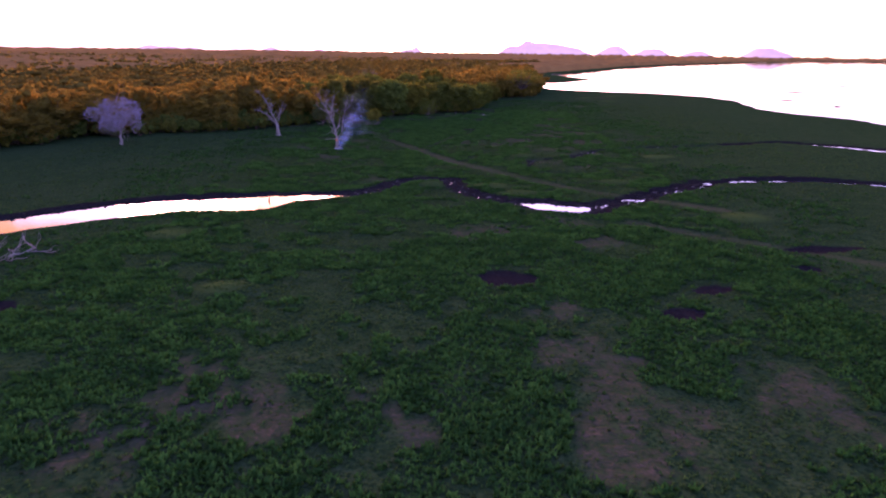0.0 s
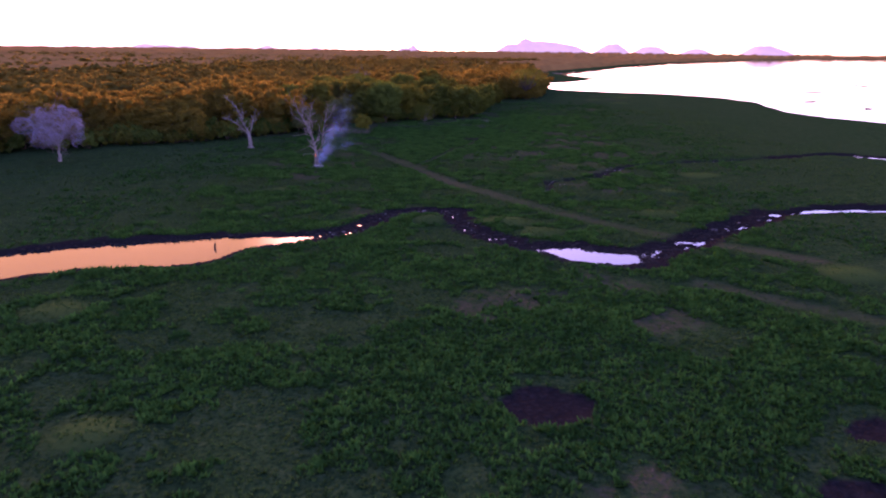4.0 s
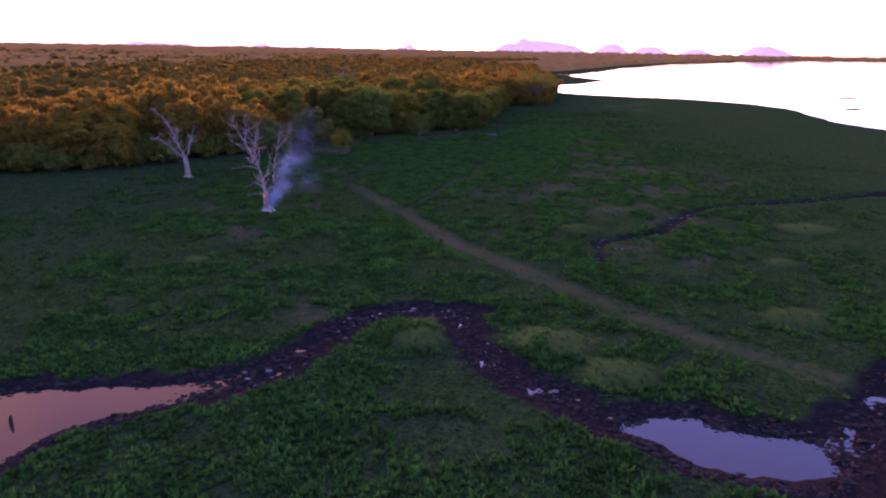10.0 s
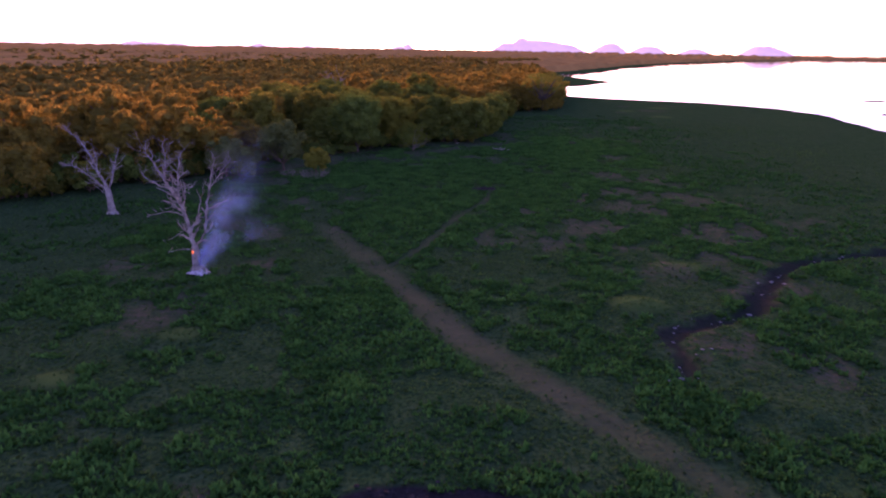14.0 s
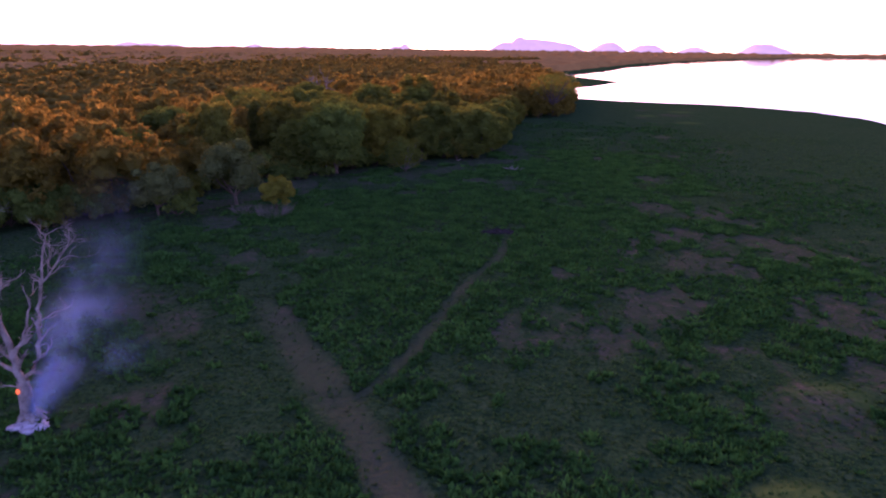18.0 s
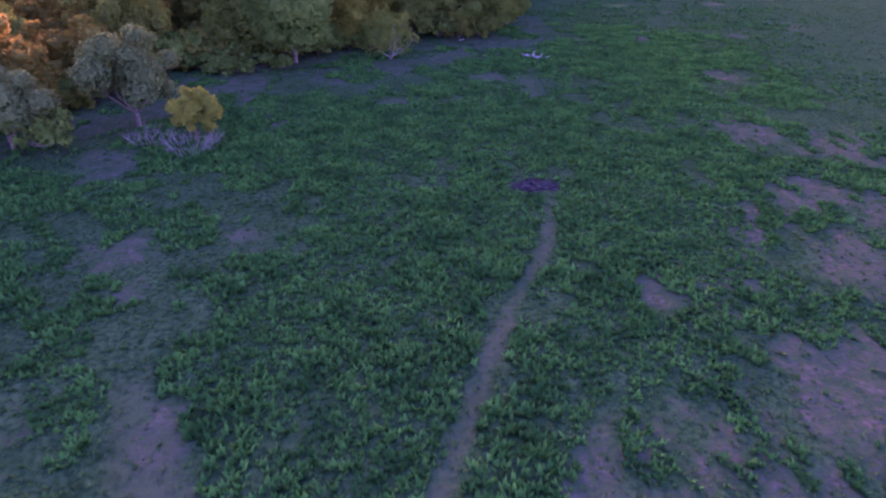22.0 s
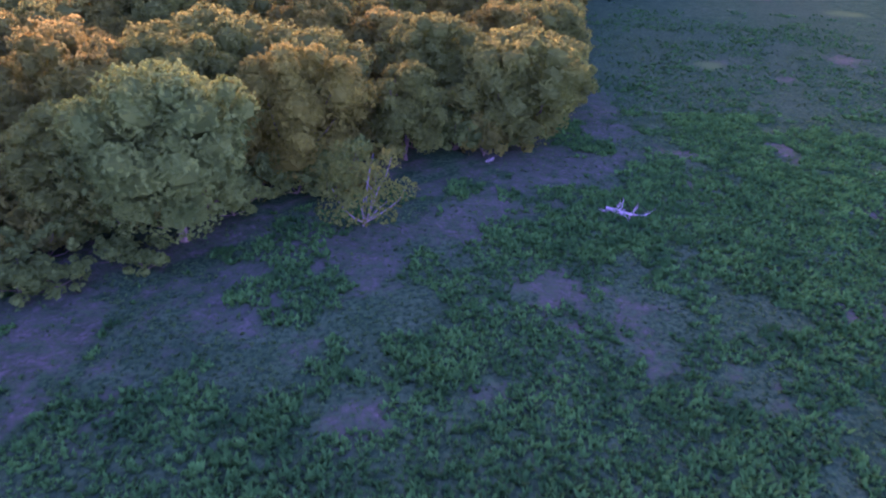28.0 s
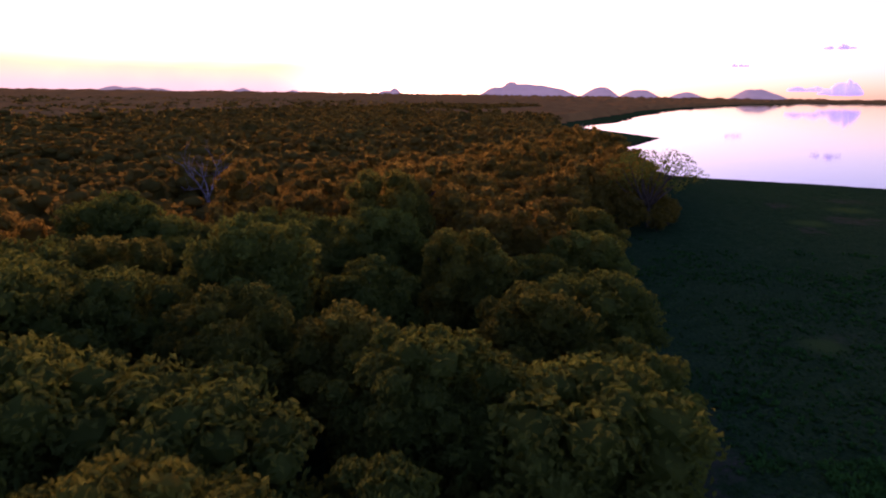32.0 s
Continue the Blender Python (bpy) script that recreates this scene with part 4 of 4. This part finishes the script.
both = np.concatenate([planted, taken])
for name, seed, span, d0, d1, most, shape in (("far_woods", 9, 10.5, 12, 200, 1150, (12, 150, 0.21)), ("far_woods", 10, 14.0, 150, 440, 1500, (9, 55, 0.29)), ("far_woods", 12, 19.0, 420, 1150, 4200, (5, 10, 0.42))):
    rng = np.random.default_rng(seed)
    xs, ys = np.meshgrid(np.arange(-1300, 500, span), np.arange(-60, 1500, span))
    x, y = (xs + rng.uniform(-.4, .4, xs.shape) * span).ravel(), (ys + rng.uniform(-.4, .4, xs.shape) * span).ravel()
    d = depth_in(x, y, FOREST)
    keep = (np.abs(x) < 0.78 * (y + 60) + 40) & (y > 60) & (d > d0) & (d < d1)
    x, y = x[keep], y[keep]
    clear = np.full(len(x), True)
    for s0 in range(0, len(x), 2000):
        sl = slice(s0, s0 + 2000)
        clear[sl] = np.hypot(x[sl, None] - both[None, :, 0], y[sl, None] - both[None, :, 1]).min(1) > 7.0
    clear &= np.hypot(x + 18, y - 300) > 60
    x, y = x[clear], y[clear]
    near_first = np.argsort(np.hypot(x + 45, y - 310))
    if d0 < 20:
        near_first = near_first[:most]
        inner_x, inner_y = x[near_first], y[near_first]
    elif d0 < 200:
        gap = np.array([np.hypot(inner_x - a, inner_y - b).min() for a, b in zip(x, y)])
        near_first = near_first[gap[near_first] > 9][:most]
    else:
        near_first = near_first[:most]
    woods(name, seed, x[near_first], y[near_first], span, [crown_pattern(seed * 7 + k, *shape) for k in range(5)], "unbroken olive forest canopy tinted for evening glow, running back to the horizon")

# closed canopy beyond the single crowns
cx_, cy_ = np.concatenate([-np.geomspace(5000, 40, 110), np.linspace(0, 900, 60), np.geomspace(915, 5000, 70)]), np.concatenate([np.linspace(250, 1200, 60), np.geomspace(1215, 4900, 130)])
CX, CY = np.meshgrid(cx_, cy_)
d = depth_in(CX.ravel(), CY.ravel(), FOREST)
far_ = np.hypot(CX.ravel(), CY.ravel())
top = np.where(d > 300, 8.0, 5.0) + rng.uniform(-2.0, 3.4, d.shape) + smooth(1500, 4500, far_) * 3 + np.where(rng.uniform(0, 1, d.shape) > 0.94, 1 + smooth(900, 4000, far_) * 7, 0)
top = np.where((d > 12) & ((d > 330) | (CY.ravel() > 800)), top, -6.0)
k = np.arange(CX.size).reshape(CX.shape)
q = np.stack([k[:-1, :-1], k[:-1, 1:], k[1:, 1:], k[1:, :-1]], -1).reshape(-1, 4)
q = q[(top[q] > -5).any(1)]
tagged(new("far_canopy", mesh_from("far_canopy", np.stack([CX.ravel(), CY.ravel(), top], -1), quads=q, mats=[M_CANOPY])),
       "dense forest canopy far off, with painted haze towards the horizon", "woods", kind="stuff")

# ---- hills ----
def hill(peaks, label):
    """A far ridge from rounded summits: place across, height and half-width in metres."""
    x0, x1 = min(p[0] - 2.2 * p[2] for p in peaks), max(p[0] + 2.2 * p[2] for p in peaks)
    xs, ys = np.linspace(x0, x1, 90), np.linspace(4350, 4850, 12)
    X, Y = np.meshgrid(xs, ys)
    z = np.zeros_like(X)
    for cx, hgt, w in peaks:
        z = z + (hgt * np.exp(-((X - cx) / w) ** 2 * 1.1 - ((Y - 4600) / 170) ** 2)) ** 3
    z = np.cbrt(z)
    z += (fbm(X, Y, 60, 77) - .5) * 8 * smooth(5, 40, z) - 3
    k = np.arange(X.size).reshape(X.shape)
    q = np.stack([k[:-1, :-1], k[:-1, 1:], k[1:, 1:], k[1:, :-1]], -1).reshape(-1, 4)
    me = mesh_from("hills", np.stack([X.ravel(), Y.ravel(), z.ravel()], -1), quads=q, mats=[M_HILL], smooth_shade=True)
    tagged(new("hills", me), label, "hills", kind="structure")


hill([(255, 68, 90), (352, 99, 75), (440, 86, 110), (540, 80, 120), (650, 60, 120)], "broad lilac hill range beyond the lake")
hill([(890, 70, 95), (940, 66, 70)], "rounded lilac hill beyond the lake")
hill([(1130, 61, 95), (1190, 56, 70)], "low lilac hill beyond the lake")
hill([(1440, 53, 100)], "low lilac hill beyond the lake")
hill([(1815, 70, 75), (1890, 74, 85), (1960, 48, 80)], "lilac twin-topped hill beyond the lake")
hill([(-365, 54, 40), (-420, 36, 70)], "small pointed hill on the wooded horizon")
hill([(-2120, 42, 90), (-1990, 37, 120), (-1850, 32, 100)], "long low hill on the wooded horizon")
hill([(-1320, 38, 60), (-1000, 32, 50)], "low hill on the wooded horizon")

# ---- grass ----
def tufts(name, seed, count, x0, x1, y0, y1, mat, blades, tall, wide, label, chooser):
    rng = np.random.default_rng(seed)
    x, y = rng.uniform(x0, x1, count), rng.uniform(y0, y1, count)
    h, mud, dry, track, pale = plan(x, y)
    ok = chooser(rng, x, y, h, mud, dry, track, pale)
    x, y, h = x[ok], y[ok], h[ok]
    n = len(x)
    a = rng.uniform(0, 6.28, (n, blades))
    size = rng.uniform(0.6, 1.4, (n, 1)) * (0.7 + 0.8 * fbm(x, y, 5, 61)[:, None])
    hb = tall * size * rng.uniform(0.6, 1.2, (n, blades))
    lean = tall * size * rng.uniform(0.3, 1.1, (n, blades))
    w = wide * size * rng.uniform(0.7, 1.3, (n, blades))
    ox, oy = x[:, None] + np.cos(a) * lean * .25, y[:, None] + np.sin(a) * lean * .25
    z = np.repeat(h[:, None], blades, 1) - 0.03
    px, py = -np.sin(a) * w / 2, np.cos(a) * w / 2
    v = np.stack([np.stack([ox - px, oy - py, z], -1), np.stack([ox + px, oy + py, z], -1),
                  np.stack([ox + np.cos(a) * lean, oy + np.sin(a) * lean, z + hb], -1)], 2).reshape(-1, 3)
    t = np.arange(len(v)).reshape(-1, 3)
    tagged(new(name, mesh_from(name, v, tris=t, mats=[mat])), label, "grass", kind="stuff")


def fade_out(x, y, half, far):
    return smooth(half + 12, half - 20, np.abs(x - 4)) * smooth(far + 20, far - 30, y)


def open_ground(x, y, h, mud):
    return (mud < 0.35) & (h > -0.3) & (depth_in(x, y, FOREST) < 2)


tufts("grass", 21, 130000, -96, 110, 8, 375, M_BLADE, 3, 0.14, 0.26, "short tufted green grass of the damp plain",
      lambda rng, x, y, h, mud, dry, track, pale: open_ground(x, y, h, mud) & (rng.uniform(0, 1, len(x)) > 0.75 * np.maximum(np.maximum(dry, track), pale))
      & (rng.uniform(0, 1, len(x)) < fade_out(x, y, 96, 350)))
tufts("grass", 24, 150000, -46, 48, 14, 300, M_BLADE, 3, 0.15, 0.12, "fine short grass filling the ground between the weeds",
      lambda rng, x, y, h, mud, dry, track, pale: open_ground(x, y, h, mud) & (rng.uniform(0, 1, len(x)) > 0.85 * np.maximum(np.maximum(dry, track), 0.5 * pale)))
WEED_BEDS = [(22, 252, 12), (27, 272, 13), (18, 238, 8), (30, 292, 12), (2, 196, 13), (-10, 204, 9), (14, 208, 8), (4, 214, 8), (-32, 200, 9), (14, 60, 12), (0, 70, 10), (-13, 212, 12), (-8, 222, 12), (-20, 224, 9), (-18, 240, 9), (8, 238, 9), (-5, 236, 11), (-26, 214, 7), (10, 225, 8), (-3, 210, 9), (-28, 236, 7)]


def weed_bed(x, y):
    return np.max([smooth(1.25, 0.55, np.hypot(x - a, y - b) / r) for a, b, r in WEED_BEDS], axis=0)


def weedy(rng, x, y, h, mud, dry, track, pale):
    bare = np.maximum(np.maximum(dry, track), pale)
    return open_ground(x, y, h, mud) & (fbm(x, y, 8, 51) + 0.6 * fbm(x, y, 2.0, 52, 2) - 0.05 > 0.66 - 0.14 * weed_bed(x, y) + 0.36 * bare + 0.25 * track + 0.5 * (1 - fade_out(x, y, 74, 372)))


tufts("weeds", 22, 105000, -80, 90, 8, 400, M_WEED, 5, 0.27, 0.27, "broad-leaved dark green weeds growing in clumps", weedy)
tufts("weeds", 23, 210000, -44, 46, 14, 300, M_WEED, 4, 0.27, 0.24, "close bed of low broad-leaved weeds", weedy)

# ---- smoke from the smouldering tree ----
def smoke_material():
    m = bpy.data.materials.new("thin wood smoke")
    m.use_nodes = True
    nt = m.node_tree
    nt.nodes.remove(nt.nodes["Principled BSDF"])
    tr, df, tl = nt.nodes.new("ShaderNodeBsdfTransparent"), nt.nodes.new("ShaderNodeBsdfDiffuse"), nt.nodes.new("ShaderNodeBsdfTranslucent")
    df.inputs[0].default_value = (0.28, 0.48, 0.76, 1)
    tl.inputs[0].default_value = (0.15, 0.29, 0.58, 1)
    both_ = nt.nodes.new("ShaderNodeMixShader")
    both_.inputs[0].default_value = 0.35
    nt.links.new(df.outputs[0], both_.inputs[1])
    nt.links.new(tl.outputs[0], both_.inputs[2])
    wisps = ramp(nt, noise_node(nt, 0.34, 4, 0.55), [(0.34, (0, 0, 0)), (0.74, (1, 1, 1))])
    alpha = math_node(nt, 'MULTIPLY', math_node(nt, 'MULTIPLY', wisps, attr(nt, "thick")), 0.55)
    mix = nt.nodes.new("ShaderNodeMixShader")
    nt.links.new(alpha, mix.inputs[0])
    nt.links.new(tr.outputs[0], mix.inputs[1])
    nt.links.new(both_.outputs[0], mix.inputs[2])
    nt.links.new(mix.outputs[0], nt.nodes["Material Output"].inputs["Surface"])
    return m


M_SMOKE = smoke_material()


def smoke(seed, path, w0, w1, strength, label, layers=3):
    base = new("smoke_plume")
    base.matrix_basis = Matrix.Translation(path[0])
    tagged(base, label, "smoke")
    line = round_line(path, 10)
    line = line - line[0]
    n, m = len(line), 13
    for k in range(layers):
        rng = np.random.default_rng(seed + k)
        t = np.linspace(0, 1, n)
        wide = (w0 + (w1 - w0) * t)[:, None]
        s = np.linspace(-1, 1, m)[None]
        turn = (k - (layers - 1) / 2) * 0.7
        along = unit(np.gradient(line, axis=0))
        n1 = unit(np.cross(along, [0.0, 1.0, 0.0]))
        n2 = np.cross(along, n1)
        curl = 0.35 * np.sin(t * 9 + k * 2)[:, None] * s + 0.4 * s * s
        u_ = wide * (s * math.cos(turn) - curl * math.sin(turn)) * 0.9
        v_ = wide * (s * math.sin(turn) + curl * math.cos(turn)) * 0.9
        x, y, z = (line[:, i:i + 1] + u_ * n1[:, i:i + 1] + v_ * n2[:, i:i + 1] for i in range(3))
        z = np.maximum(z, 0.15 - path[0][2])
        idx = np.arange(n * m).reshape(n, m)
        q = np.stack([idx[:-1, :-1], idx[:-1, 1:], idx[1:, 1:], idx[1:, :-1]], -1).reshape(-1, 4)
        me = mesh_from("wisp", np.stack([x.ravel(), y.ravel(), z.ravel()], -1), quads=q, mats=[M_SMOKE], smooth_shade=True)
        thick = (1 - s ** 2) ** 1.5 * (smooth(0, 0.06, t) * (1 - t) ** 1.1)[:, None] * strength
        attribute(me, "thick", thick.ravel())
        part("wisp", me, base)


smoke(1, [(-28.9, 169.3, .3), (-28.2, 169.4, 2.2), (-26.6, 169.6, 4.2), (-25.9, 170.0, 6.6), (-24.0, 170.6, 9.0), (-23.6, 171.4, 11.8), (-21.6, 173.0, 15.4)], 0.8, 4.0, 0.6,
      "thin lilac-white smoke rising beside the dead tree", 5)
smoke(11, [(-28.6, 169.2, .6), (-27.2, 169.3, 2.2), (-25.4, 169.5, 3.8), (-22.8, 170.2, 5.0), (-20, 171, 5.6)], 0.8, 2.2, 0.5,
      "thin blue smoke drifting low over the grass", 3)

# ---- clods, and pale lumps for litter and water glints, in the creek beds ----
def creek_stones(name, seed, line, count, width, mat, label):
    rng = np.random.default_rng(seed)
    k = rng.integers(0, len(line) - 1, count)
    p = line[k] + (line[k + 1] - line[k]) * rng.uniform(0, 1, (count, 1)) + rng.normal(0, width, (count, 2))
    h = height_at(p[:, 0], p[:, 1])
    r = rng.uniform(0.05, 0.19, count) * rng.uniform(0.6, 1.3, count)
    v = BALL1[0][None] * (1 + 0.22 * rng.normal(0, 1, (count, len(BALL1[0]), 1))) * np.stack([r * 1.4, r, r * .55], -1)[:, None] + np.stack([p[:, 0], p[:, 1], h + r * .2], -1)[:, None]
    t = (BALL1[1][None] + (np.arange(count) * len(BALL1[0]))[:, None, None]).reshape(-1, 3)
    tagged(new(name, mesh_from(name, v.reshape(-1, 3), tris=t, mats=[mat])), label, "stones", kind="stuff")


M_CLOD = bark_material("dark wet clods", (0.012, 0.011, 0.009), (0.042, 0.038, 0.032), 2.0)
# Pale colour on these lumps imitates glints of water among litter.
M_PALE_LUMP = bark_material("pale litter and water glints", (0.05, 0.047, 0.042), (0.20, 0.19, 0.17), 2.0)
every = np.concatenate([CREEK, CREEK_EAST])
creek_stones("mud_clods", 31, every, 2200, 1.2, M_CLOD, "dark clods of trampled mud along the creek bed")
creek_stones("mud_clods", 34, np.concatenate([POND_WEST[6:34], POND_MID, POND_MID[:1]]), 1500, 0.55, M_CLOD, "dark clods of mud along the rims of the pools")
creek_stones("mud_clods", 36, round_line([(3.2, 221), (4.4, 221.6), (5.6, 221.2), (4.4, 220.4)], 3, True), 160, 0.7, M_CLOD, "dark trodden clods in a dried mud wallow")
creek_stones("creek_stones", 32, every, 80, 0.9, M_PALE_LUMP, "pale lumps for litter and water glints on the creek mud")
creek_stones("creek_stones", 33, SIDE_CREEK, 45, 0.9, M_PALE_LUMP, "pale lumps for litter and water glints in the side creek")

# ---- low mud bars in the lake ----
def mud_bar(seed, x, y, a, b, turn):
    rng = np.random.default_rng(seed)
    v = BALL2[0] * (1 + 0.12 * rng.normal(0, 1, (len(BALL2[0]), 1))) * [a, b, 0.5]
    me = mesh_from("mud_bar", v, tris=BALL2[1], mats=[M_CLOD], smooth_shade=True)
    ob = new("mud_bar", me)
    ob.matrix_basis = Matrix.Translation((x, y, -0.62)) @ Matrix.Rotation(turn, 4, 'Z')
    tagged(ob, "low dark mud bar just breaking the lake surface", "mud bank")


for k, (x, y, a, b) in enumerate([(236, 505, 7, 2), (190, 412, 5, 2), (196, 366, 4, 1.5), (252, 330, 14, 5), (224, 296, 9, 3), (330, 620, 8, 3)]):
    mud_bar(k, x, y, a, b, 0.4 * k)

# ---- clouds low over the far shore ----
def cloud_material(name, low_tone, high_tone):
    m, nt, bsdf = material(name, 1.0)
    tone = ramp(nt, noise_node(nt, 0.006, 4), [(0.3, low_tone), (0.7, high_tone)])
    nt.links.new(tone, bsdf.inputs["Base Color"])
    nt.links.new(tone, bsdf.inputs["Emission Color"])
    # Evening light on the cloud is put in as a glow of its own.
    bsdf.inputs["Emission Strength"].default_value = 0.55
    return m


M_CLOUD = cloud_material("evening cloud", (0.42, 0.38, 0.58), (0.62, 0.56, 0.74))


def cloud(seed, bearing, wide, low, top, lumps, mat=M_CLOUD, label="bank of soft lilac evening cloud low over the far shore"):
    """A bank of rounded cumulus 4.5 km off."""
    rng = np.random.default_rng(seed)
    verts, tris, n = [], [], 0
    for k in range(lumps):
        u = rng.uniform(-1, 1)
        b = radians(bearing) + u * wide / 4500
        hgt = (top - low) * rng.uniform(.35, 1) * (1 - .55 * abs(u))
        r = np.array([wide / min(lumps, 20) * rng.uniform(1.0, 2.2), 60, hgt])
        v = BALL2[0] * (1 + .08 * rng.normal(0, 1, (len(BALL2[0]), 1))) * r
        c, s_ = math.cos(-b), math.sin(-b)
        v = np.stack([v[:, 0] * c - v[:, 1] * s_, v[:, 0] * s_ + v[:, 1] * c, np.maximum(v[:, 2], -.1 * hgt)], -1)
        verts.append(v + [4500 * math.sin(b), 4500 * math.cos(b), low])
        tris.append(BALL2[1] + n)
        n += len(v)
    me = mesh_from("cloud", np.concatenate(verts), tris=np.concatenate(tris), mats=[mat], smooth_shade=True)
    tagged(new("cloud", me), label, "cloud", kind="structure")


cloud(1, 31.5, 420, 45, 170, 16)
cloud(2, 26.5, 180, 60, 105, 8)
cloud(3, 26.8, 70, 280, 310, 6)
cloud(4, 20.6, 45, 190, 212, 5)
cloud(5, 36.5, 260, 40, 150, 10)
def sky_sheet(name, mat, r, az0, az1, el0, el1, label, seed, soft=(0.12, 0.12, 0.12, 0.12)):
    """A far sheet of cloud on the sky's dome, thinning out towards its edges (west, east, low, high)."""
    a, e = np.linspace(0, 1, 61), np.linspace(0, 1, 25)
    A, E = np.meshgrid(a, e)
    az_, el_ = np.radians(az0 + (az1 - az0) * A), np.radians(el0 + (el1 - el0) * E)
    v = np.stack([r * np.sin(az_) * np.cos(el_), r * np.cos(az_) * np.cos(el_), r * np.sin(el_) + 24], -1).reshape(-1, 3)
    k = np.arange(A.size).reshape(A.shape)
    q = np.stack([k[:-1, :-1], k[:-1, 1:], k[1:, 1:], k[1:, :-1]], -1).reshape(-1, 4)
    me = mesh_from(name, v, quads=q, mats=[mat], smooth_shade=True)
    ragged = (fbm(A * 12 + 40, E * 6 + 40, 2.5, seed, 4) - 0.5) * 0.25
    cover = smooth(0, soft[0], A) * smooth(1, 1 - soft[1], A) * smooth(0, soft[2], E + ragged * (soft[2] > .02)) * smooth(1, 1 - soft[3], E + ragged * soft[3] * 2)
    attribute(me, "cover", cover.ravel())
    attribute(me, "rise", smooth(0.06, 0.52, E).ravel())
    tagged(new(name, me), label, "cloud", kind="structure")


# Sheets glow by emission alone: the sunset's colours are painted in.
def sheet_material(name, tone_low, tone_high, grain, strength):
    m = bpy.data.materials.new(name)
    m.use_nodes = True
    nt = m.node_tree
    nt.nodes.remove(nt.nodes["Principled BSDF"])
    em, tr, mix = nt.nodes.new("ShaderNodeEmission"), nt.nodes.new("ShaderNodeBsdfTransparent"), nt.nodes.new("ShaderNodeMixShader")
    tone = blend(nt, attr(nt, "rise"), tone_low, tone_high)
    tone = blend(nt, ramp(nt, noise_node(nt, grain, 4), [(0.35, (0, 0, 0)), (0.75, (0.5, 0.5, 0.5))]), tone, tuple(0.75 * c for c in tone_low))
    nt.links.new(tone, em.inputs[0])
    em.inputs[1].default_value = strength
    nt.links.new(attr(nt, "cover"), mix.inputs[0])
    nt.links.new(tr.outputs[0], mix.inputs[1])
    nt.links.new(em.outputs[0], mix.inputs[2])
    nt.links.new(mix.outputs[0], nt.nodes["Material Output"].inputs["Surface"])
    return m


sky_sheet("sunset_cloud", sheet_material("sunset cloud", (1.0, 0.58, 0.13), (0.36, 0.24, 0.19), 0.0009, 0.66), 5000, -72, 2, 9, 50,
          "soft orange sunset cloud high over the forest, mirrored in the pond", 5, (0.15, 0.28, 0.05, 0.25))
# Colour of the low sunset sky, painted as a glowing strip.
sky_sheet("sunset_haze", sheet_material("sunset haze", (0.84, 0.60, 0.36), (1.0, 0.82, 0.24), 0.0015, 0.8), 5120, -44, 10, -0.4, 4.2,
          "thin yellow and pink haze lying along the evening horizon", 8, (0.02, 0.45, 0.01, 0.55))


# ---- embers and ash at the foot of the smouldering tree; a post in the pond ----
def lump_thing(name, seed, place, size, mat, label, category, turn=0.0):
    rng = np.random.default_rng(seed)
    v = BALL2[0] * (1 + 0.16 * rng.normal(0, 1, (len(BALL2[0]), 1))) * size
    ob = new(name, mesh_from(name, v, tris=BALL2[1], mats=[mat], smooth_shade=True))
    ob.matrix_basis = Matrix.Translation(place) @ Matrix.Rotation(turn, 4, 'Z')
    return tagged(ob, label, category)


M_EMBER, nt_, b_ = material("glowing embers", 1.0)
b_.inputs["Base Color"].default_value = (0.05, 0.02, 0.01, 1)
b_.inputs["Emission Color"].default_value = (1.0, 0.22, 0.03, 1)
b_.inputs["Emission Strength"].default_value = 0.3
M_ASH = bark_material("pale wood ash", (0.20, 0.19, 0.18), (0.42, 0.40, 0.38), 1.5)
lump_thing("embers", 1, (-29.35, 169.1, 2.35), (0.11, 0.10, 0.20), M_EMBER, "small glowing embers in the hollow of the dead trunk", "embers")
g = float(height_at(-28.8, 169.1)[0])
for k, (dx, dy, a, b2) in enumerate([(0, 0, 1.0, .7), (.9, -.3, .6, .5), (-.7, -.5, .5, .6), (.4, -.9, .5, .35)]):
    lump_thing("ash_heap", 4 + k, (-28.8 + dx, 169.0 + dy, g), (a, b2, .16), M_ASH, "pale grey ash heaped at the foot of the burnt tree", "ash")
pv, pq = tube(bent((0, 0, -.5), (.12, 0, 1.3), np.random.default_rng(2), .08, 5), np.array([.16, .15, .13, .12, .07]), 7)
post = new("pond_stump", mesh_from("pond_stump", pv, quads=pq, mats=[M_CLOD], smooth_shade=True))
post.matrix_basis = Matrix.Translation((-29.0, 107.0, -0.4)) @ Matrix.Diagonal((1, 1, 0.5, 1))
tagged(post, "dark rotten stump standing in the pond", "stump")
